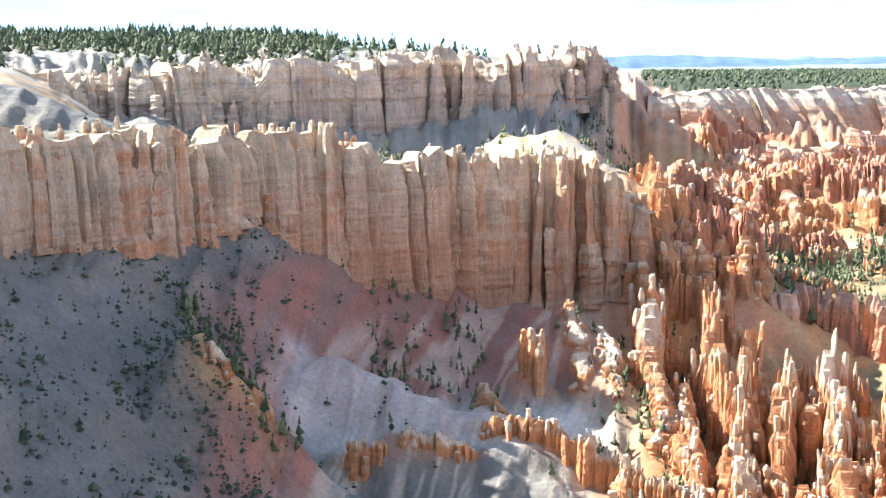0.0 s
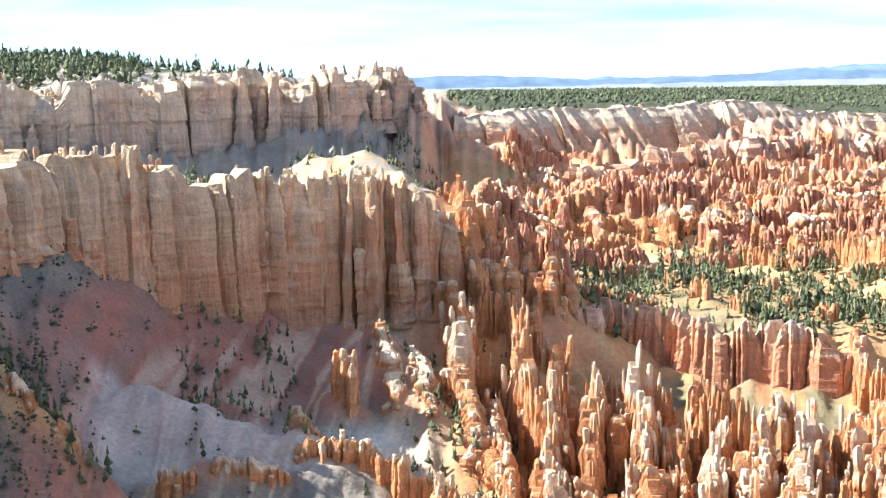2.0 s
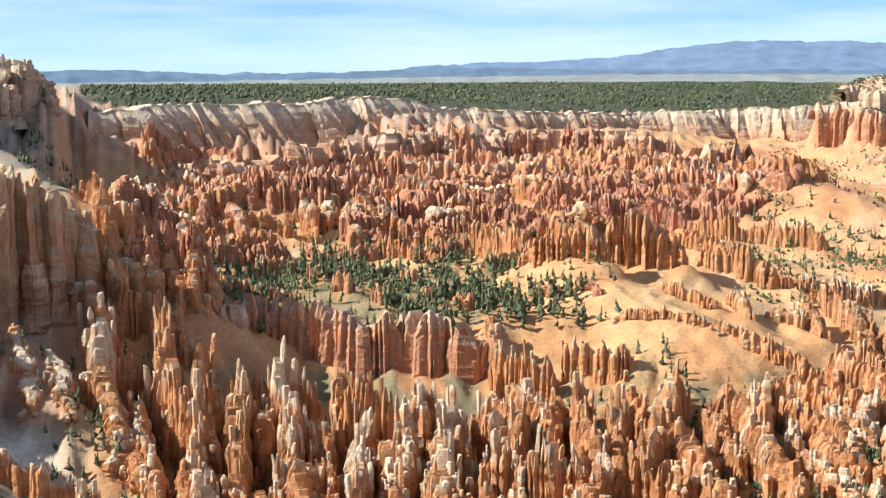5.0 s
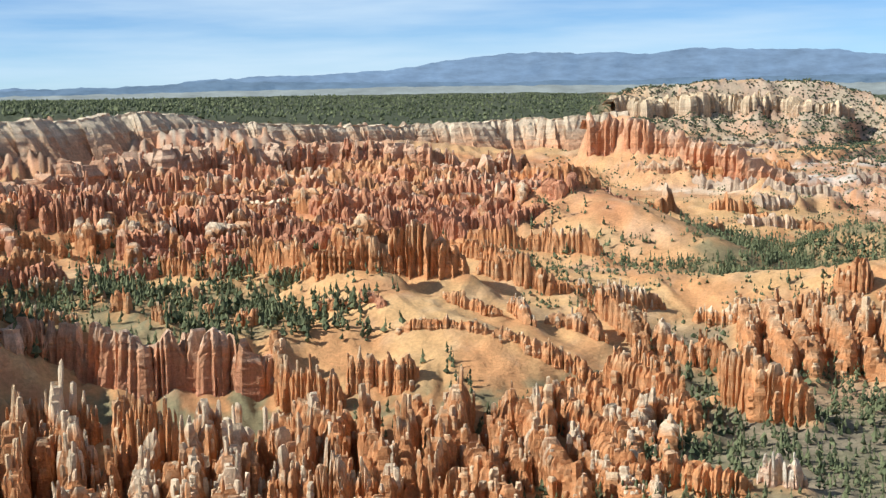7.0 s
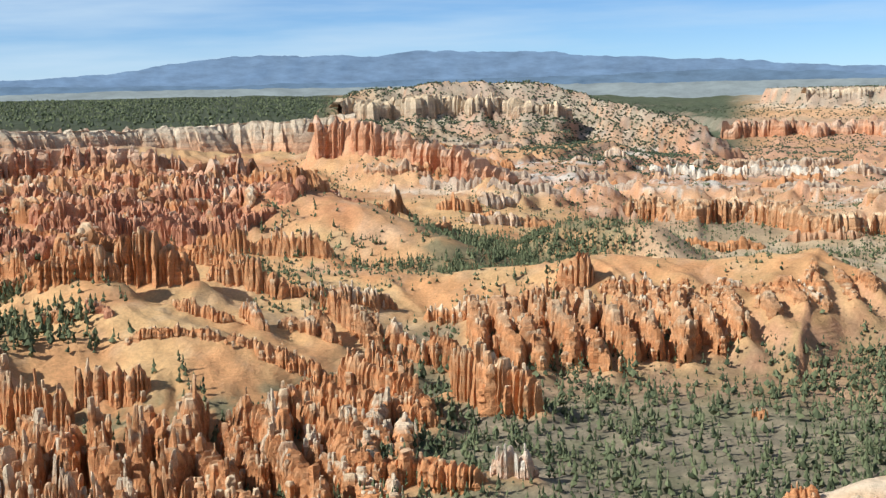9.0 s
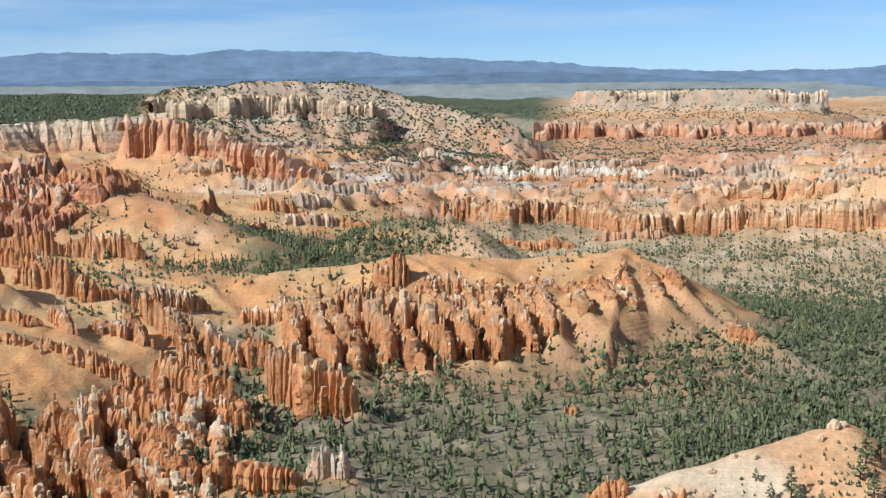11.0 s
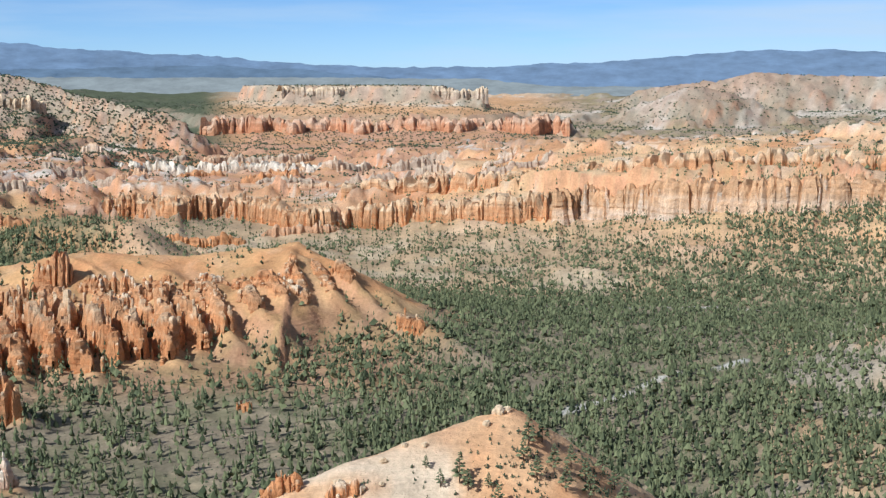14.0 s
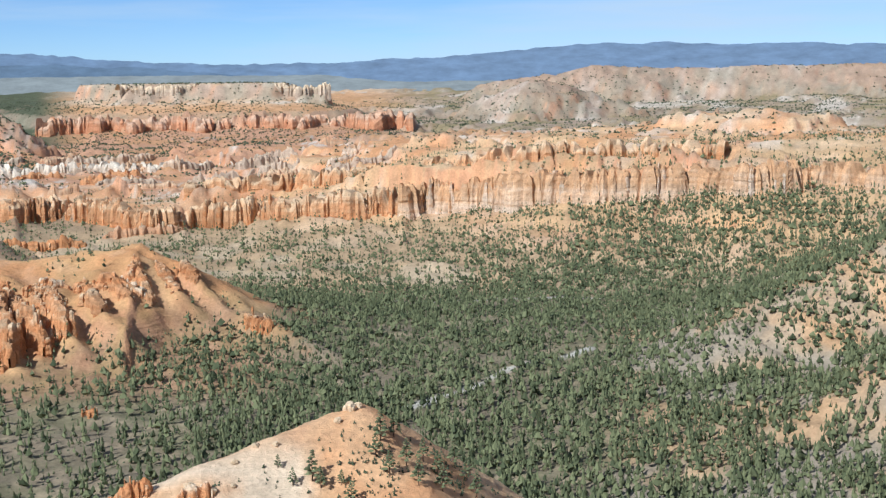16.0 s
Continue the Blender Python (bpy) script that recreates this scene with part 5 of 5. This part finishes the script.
b, r, local = thin(29000, 35, 90, 1950, 4200, 75, far_keep)
woodland("far_scrub", b, r, local.uniform(3.5, 7.5, len(b)), 1, 76, "dark juniper scrub dotted over far benches and slopes", SCRUB, 1.9)


b, r, local = thin(3000, 69, 90, 3200, 4400, 110, lambda b, r, z, x, y: 0.9 * step(0.4, 0.56, fbm(x / 80, y / 80, 111)))
woodland("hill_scrub", b, r, local.uniform(5, 10, len(b)), 1, 112, "dark scrub dotted over the farthest pink hills", SCRUB, 2.0)
b, r, local = thin(14000, 37.5, 53, 2250, 2860, 85, lambda b, r, z, x, y: 0.25 + 0.75 * step(0.35, 0.55, fbm(x / 90, y / 90, 86)))
woodland("ridge_scrub", b, r, local.uniform(4, 8.5, len(b)), 1, 87, "dark scrub covering the far ridge", SCRUB, 1.8)
b, r, local = thin(5000, 53, 70, 2500, 3450, 88, lambda b, r, z, x, y: 0.2 + 0.8 * step(0.38, 0.55, fbm(x / 110, y / 80, 89)))
woodland("mesa_scrub", b, r, local.uniform(4, 8.5, len(b)), 1, 90, "dark scrub on the mesa's apron", SCRUB, 1.8)


def bench_keep(b, r, z, x, y):
    wood = step(14, 15.5, b) * (1 - step(23.5, 25, b)) * step(835, 860, r) * (1 - step(985, 1010, r))
    wood = wood + step(40, 41.5, b) * (1 - step(48.5, 50, b)) * step(1100, 1140, r) * (1 - step(1380, 1420, r)) + 0.6 * step(19, 20, b) * (1 - step(26, 27, b)) * step(1080, 1100, r) * (1 - step(1230, 1260, r))
    gully = 0.6 * (r < 720) * (b < 15) * (b > 7) + 0.45 * (r < 780) * step(0.42, 0.55, fbm(x / 45, y / 45, 60))
    return 0.7 * wood * step(0.3, 0.5, fbm(x / 40, y / 40, 54)) + gully + 0.7 * step(0.54, 0.68, fbm(x / 60, y / 60, 58))


b, r, local = thin(16000, -3, 50, 540, 1450, 67, bench_keep)
woodland("bench_pines", b, r, local.uniform(4, 11, len(b)), 3, 68, "green pines growing between the orange hoodoos")


b, r, local = thin(2300, 11.5, 28, 830, 1070, 97, lambda b, r, z, x, y: 0.75 * step(0.42, 0.62, fbm(x / 34, y / 34, 54)) * (z < 66))
woodland("bench_wood", b, r, local.uniform(7, 15, len(b)), 4, 98, "pine grove on the bench among the hoodoos")
b, r, local = thin(2600, 40, 50, 1100, 1430, 99, lambda b, r, z, x, y: 0.9 * step(0.25, 0.45, fbm(x / 50, y / 50, 54)) * (z < 50))
woodland("hollow_wood", b, r, local.uniform(5, 11, len(b)), 3, 100, "dark pine grove in the hollow behind the hoodoos")


def rim_keep(b, r, z, x, y):
    return step(186, 196, z) * (1 - step(-5, -3, b)) * step(0.2, 0.45, fbm(x / 60, y / 60, 77)) + 0.10 * step(196, 202, z) * (b < 7)


b, r, local = thin(2900, -21, 7, 1330, 2000, 78, rim_keep)
woodland("rim_pines", b, r, local.uniform(9, 20, len(b)), 4, 79, "tall dark pines along the canyon rim", None, 1.25)


def scree_keep(b, r, z, x, y):
    return (0.25 + 0.75 * step(0.36, 0.6, fbm(x / 55, y / 55, 59))) * (1 - 0.9 * step(-8, -6, b)) * (1 - step(150, 175, z)) * (0.45 + 0.55 * step(-15, -12, b - (r - 520) / 40))


b, r, local = thin(9000, -20, 0, 380, 760, 69, scree_keep)
woodland("scree_shrubs", b, r, local.uniform(1.2, 4.0, len(b)) + 2.5 * local.random(len(b)) ** 4, 2, 70, "dark low shrubs on the shaded scree", SCRUB, 2.0)
b, r, local = thin(260, -11, -5.5, 545, 640, 130, lambda b, r, z, x, y: np.exp(-((b + 10.4 - (640 - r) / 26) / 1.0) ** 2))
woodland("foot_pines", b, r, local.uniform(6, 13, len(b)), 4, 131, "green pines in the gully at the wall's foot")

# ---- the spur's stones and shrubs ----
def boulder(b, r, size, label, squash=0.8):
    bm = bmesh.new()
    bmesh.ops.create_icosphere(bm, subdivisions=3, radius=size)
    for v in bm.verts:
        n = noise.noise(v.co * (1.1 / size) + Vector((b, r, 0))) * 0.45 + noise.noise(v.co * (3.2 / size)) * 0.16
        v.co *= 1 + n
        v.co.z *= squash
    me = bpy.data.meshes.new("boulder")
    bm.to_mesh(me)
    bm.free()
    me.materials.append(ROCK)
    a = me.color_attributes.new("soil", "FLOAT_COLOR", "POINT")
    c = np.ones((len(me.vertices), 4), np.float32)
    c[:, :3] = SAND * 0.5 + CREAM * 0.5
    a.data.foreach_set("color", c.ravel())
    x, y = plan(b, r)
    ob = new("boulder", me)
    ob.location = (x, y, float(ground_z(b, r)) + size * squash * 0.45)
    tagged(ob, label, "rock", group="stones of the spur")


boulder(65.0, 437, 2.1, "rounded orange boulder balanced on the spur's tip", 0.95)
boulder(65.35, 438.5, 1.4, "small orange boulder beside the balanced rock")
boulder(64.5, 430, 1.3, "small weathered stone on the spur's crest")
for k in range(8):
    boulder(57.5 + 0.6 * k + 0.3 * math.sin(k * 2.1), 396 + 3.0 * k + 5 * math.sin(k * 1.3), 0.6 + 0.7 * abs(math.sin(k * 1.7)), "pale weathered knob of rock on the spur")
b, r, local = thin(5200, 54, 74, 360, 470, 91, lambda b, r, z, x, y: (0.15 + 0.8 * step(63.5, 67, b)) * step(0.40, 0.58, fbm(x / 14, y / 14, 92)) * (z > 34) * (np.interp(b, CREST_B, CREST_R) - r > 8))
woodland("spur_shrubs", b, r, local.uniform(0.7, 1.9, len(b)), 3, 93, "low grey-green shrubs on the bare spur", SCRUB, 2.0)

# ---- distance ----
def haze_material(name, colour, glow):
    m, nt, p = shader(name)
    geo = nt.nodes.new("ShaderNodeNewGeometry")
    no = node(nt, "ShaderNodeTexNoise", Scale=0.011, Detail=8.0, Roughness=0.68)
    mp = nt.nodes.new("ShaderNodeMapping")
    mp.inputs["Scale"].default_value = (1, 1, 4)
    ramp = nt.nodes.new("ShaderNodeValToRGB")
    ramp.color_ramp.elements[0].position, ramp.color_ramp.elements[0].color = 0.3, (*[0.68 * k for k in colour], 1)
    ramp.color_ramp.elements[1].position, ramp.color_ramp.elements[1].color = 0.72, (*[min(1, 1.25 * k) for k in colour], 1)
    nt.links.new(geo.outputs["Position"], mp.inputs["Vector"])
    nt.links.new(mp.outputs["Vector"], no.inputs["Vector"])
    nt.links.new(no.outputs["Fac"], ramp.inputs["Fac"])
    # aerial haze is put in as bluish emission over a nearly black base
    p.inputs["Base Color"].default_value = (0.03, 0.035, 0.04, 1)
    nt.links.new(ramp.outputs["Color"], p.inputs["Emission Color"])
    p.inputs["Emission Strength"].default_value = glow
    return m


def far_range(name, r, line, colour, rough, seed, label, foot=-1.2):
    """A far range: a rugged slope under a skyline given as (bearing, degrees above the eye's level)."""
    b = np.arange(-24, 94, 0.12)
    e = np.interp(b, [p[0] for p in line], [p[1] for p in line]) + rough * (fbm(b * 0.9, b * 0 + seed, seed, 6) - 0.5) + 0.6 * rough * (ridged(b * 1.7, b * 0 + seed, seed + 5) - 0.5)
    rows = 9
    vs = []
    for k in range(rows):
        f = k / (rows - 1)
        rr = r - 130 * (1 - f) + 40 * (fbm(b * 1.2, b * 0 + 3 * k, seed + k) - 0.5) * (0 < k < rows - 1)
        el = foot + (e - foot) * f
        x, y = plan(b, rr)
        vs.append(np.stack([x, y, 200 + rr * np.tan(np.radians(el))], -1))
    v = np.stack(vs, 1).reshape(-1, 3)
    i, j = np.meshgrid(np.arange(len(b) - 1), np.arange(rows - 1), indexing="ij")
    q = np.stack([i * rows + j, (i + 1) * rows + j, (i + 1) * rows + j + 1, i * rows + j + 1], -1).reshape(-1, 4)
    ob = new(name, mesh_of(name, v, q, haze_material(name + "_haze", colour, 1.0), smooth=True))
    tagged(ob, label, "mountains", kind="structure")


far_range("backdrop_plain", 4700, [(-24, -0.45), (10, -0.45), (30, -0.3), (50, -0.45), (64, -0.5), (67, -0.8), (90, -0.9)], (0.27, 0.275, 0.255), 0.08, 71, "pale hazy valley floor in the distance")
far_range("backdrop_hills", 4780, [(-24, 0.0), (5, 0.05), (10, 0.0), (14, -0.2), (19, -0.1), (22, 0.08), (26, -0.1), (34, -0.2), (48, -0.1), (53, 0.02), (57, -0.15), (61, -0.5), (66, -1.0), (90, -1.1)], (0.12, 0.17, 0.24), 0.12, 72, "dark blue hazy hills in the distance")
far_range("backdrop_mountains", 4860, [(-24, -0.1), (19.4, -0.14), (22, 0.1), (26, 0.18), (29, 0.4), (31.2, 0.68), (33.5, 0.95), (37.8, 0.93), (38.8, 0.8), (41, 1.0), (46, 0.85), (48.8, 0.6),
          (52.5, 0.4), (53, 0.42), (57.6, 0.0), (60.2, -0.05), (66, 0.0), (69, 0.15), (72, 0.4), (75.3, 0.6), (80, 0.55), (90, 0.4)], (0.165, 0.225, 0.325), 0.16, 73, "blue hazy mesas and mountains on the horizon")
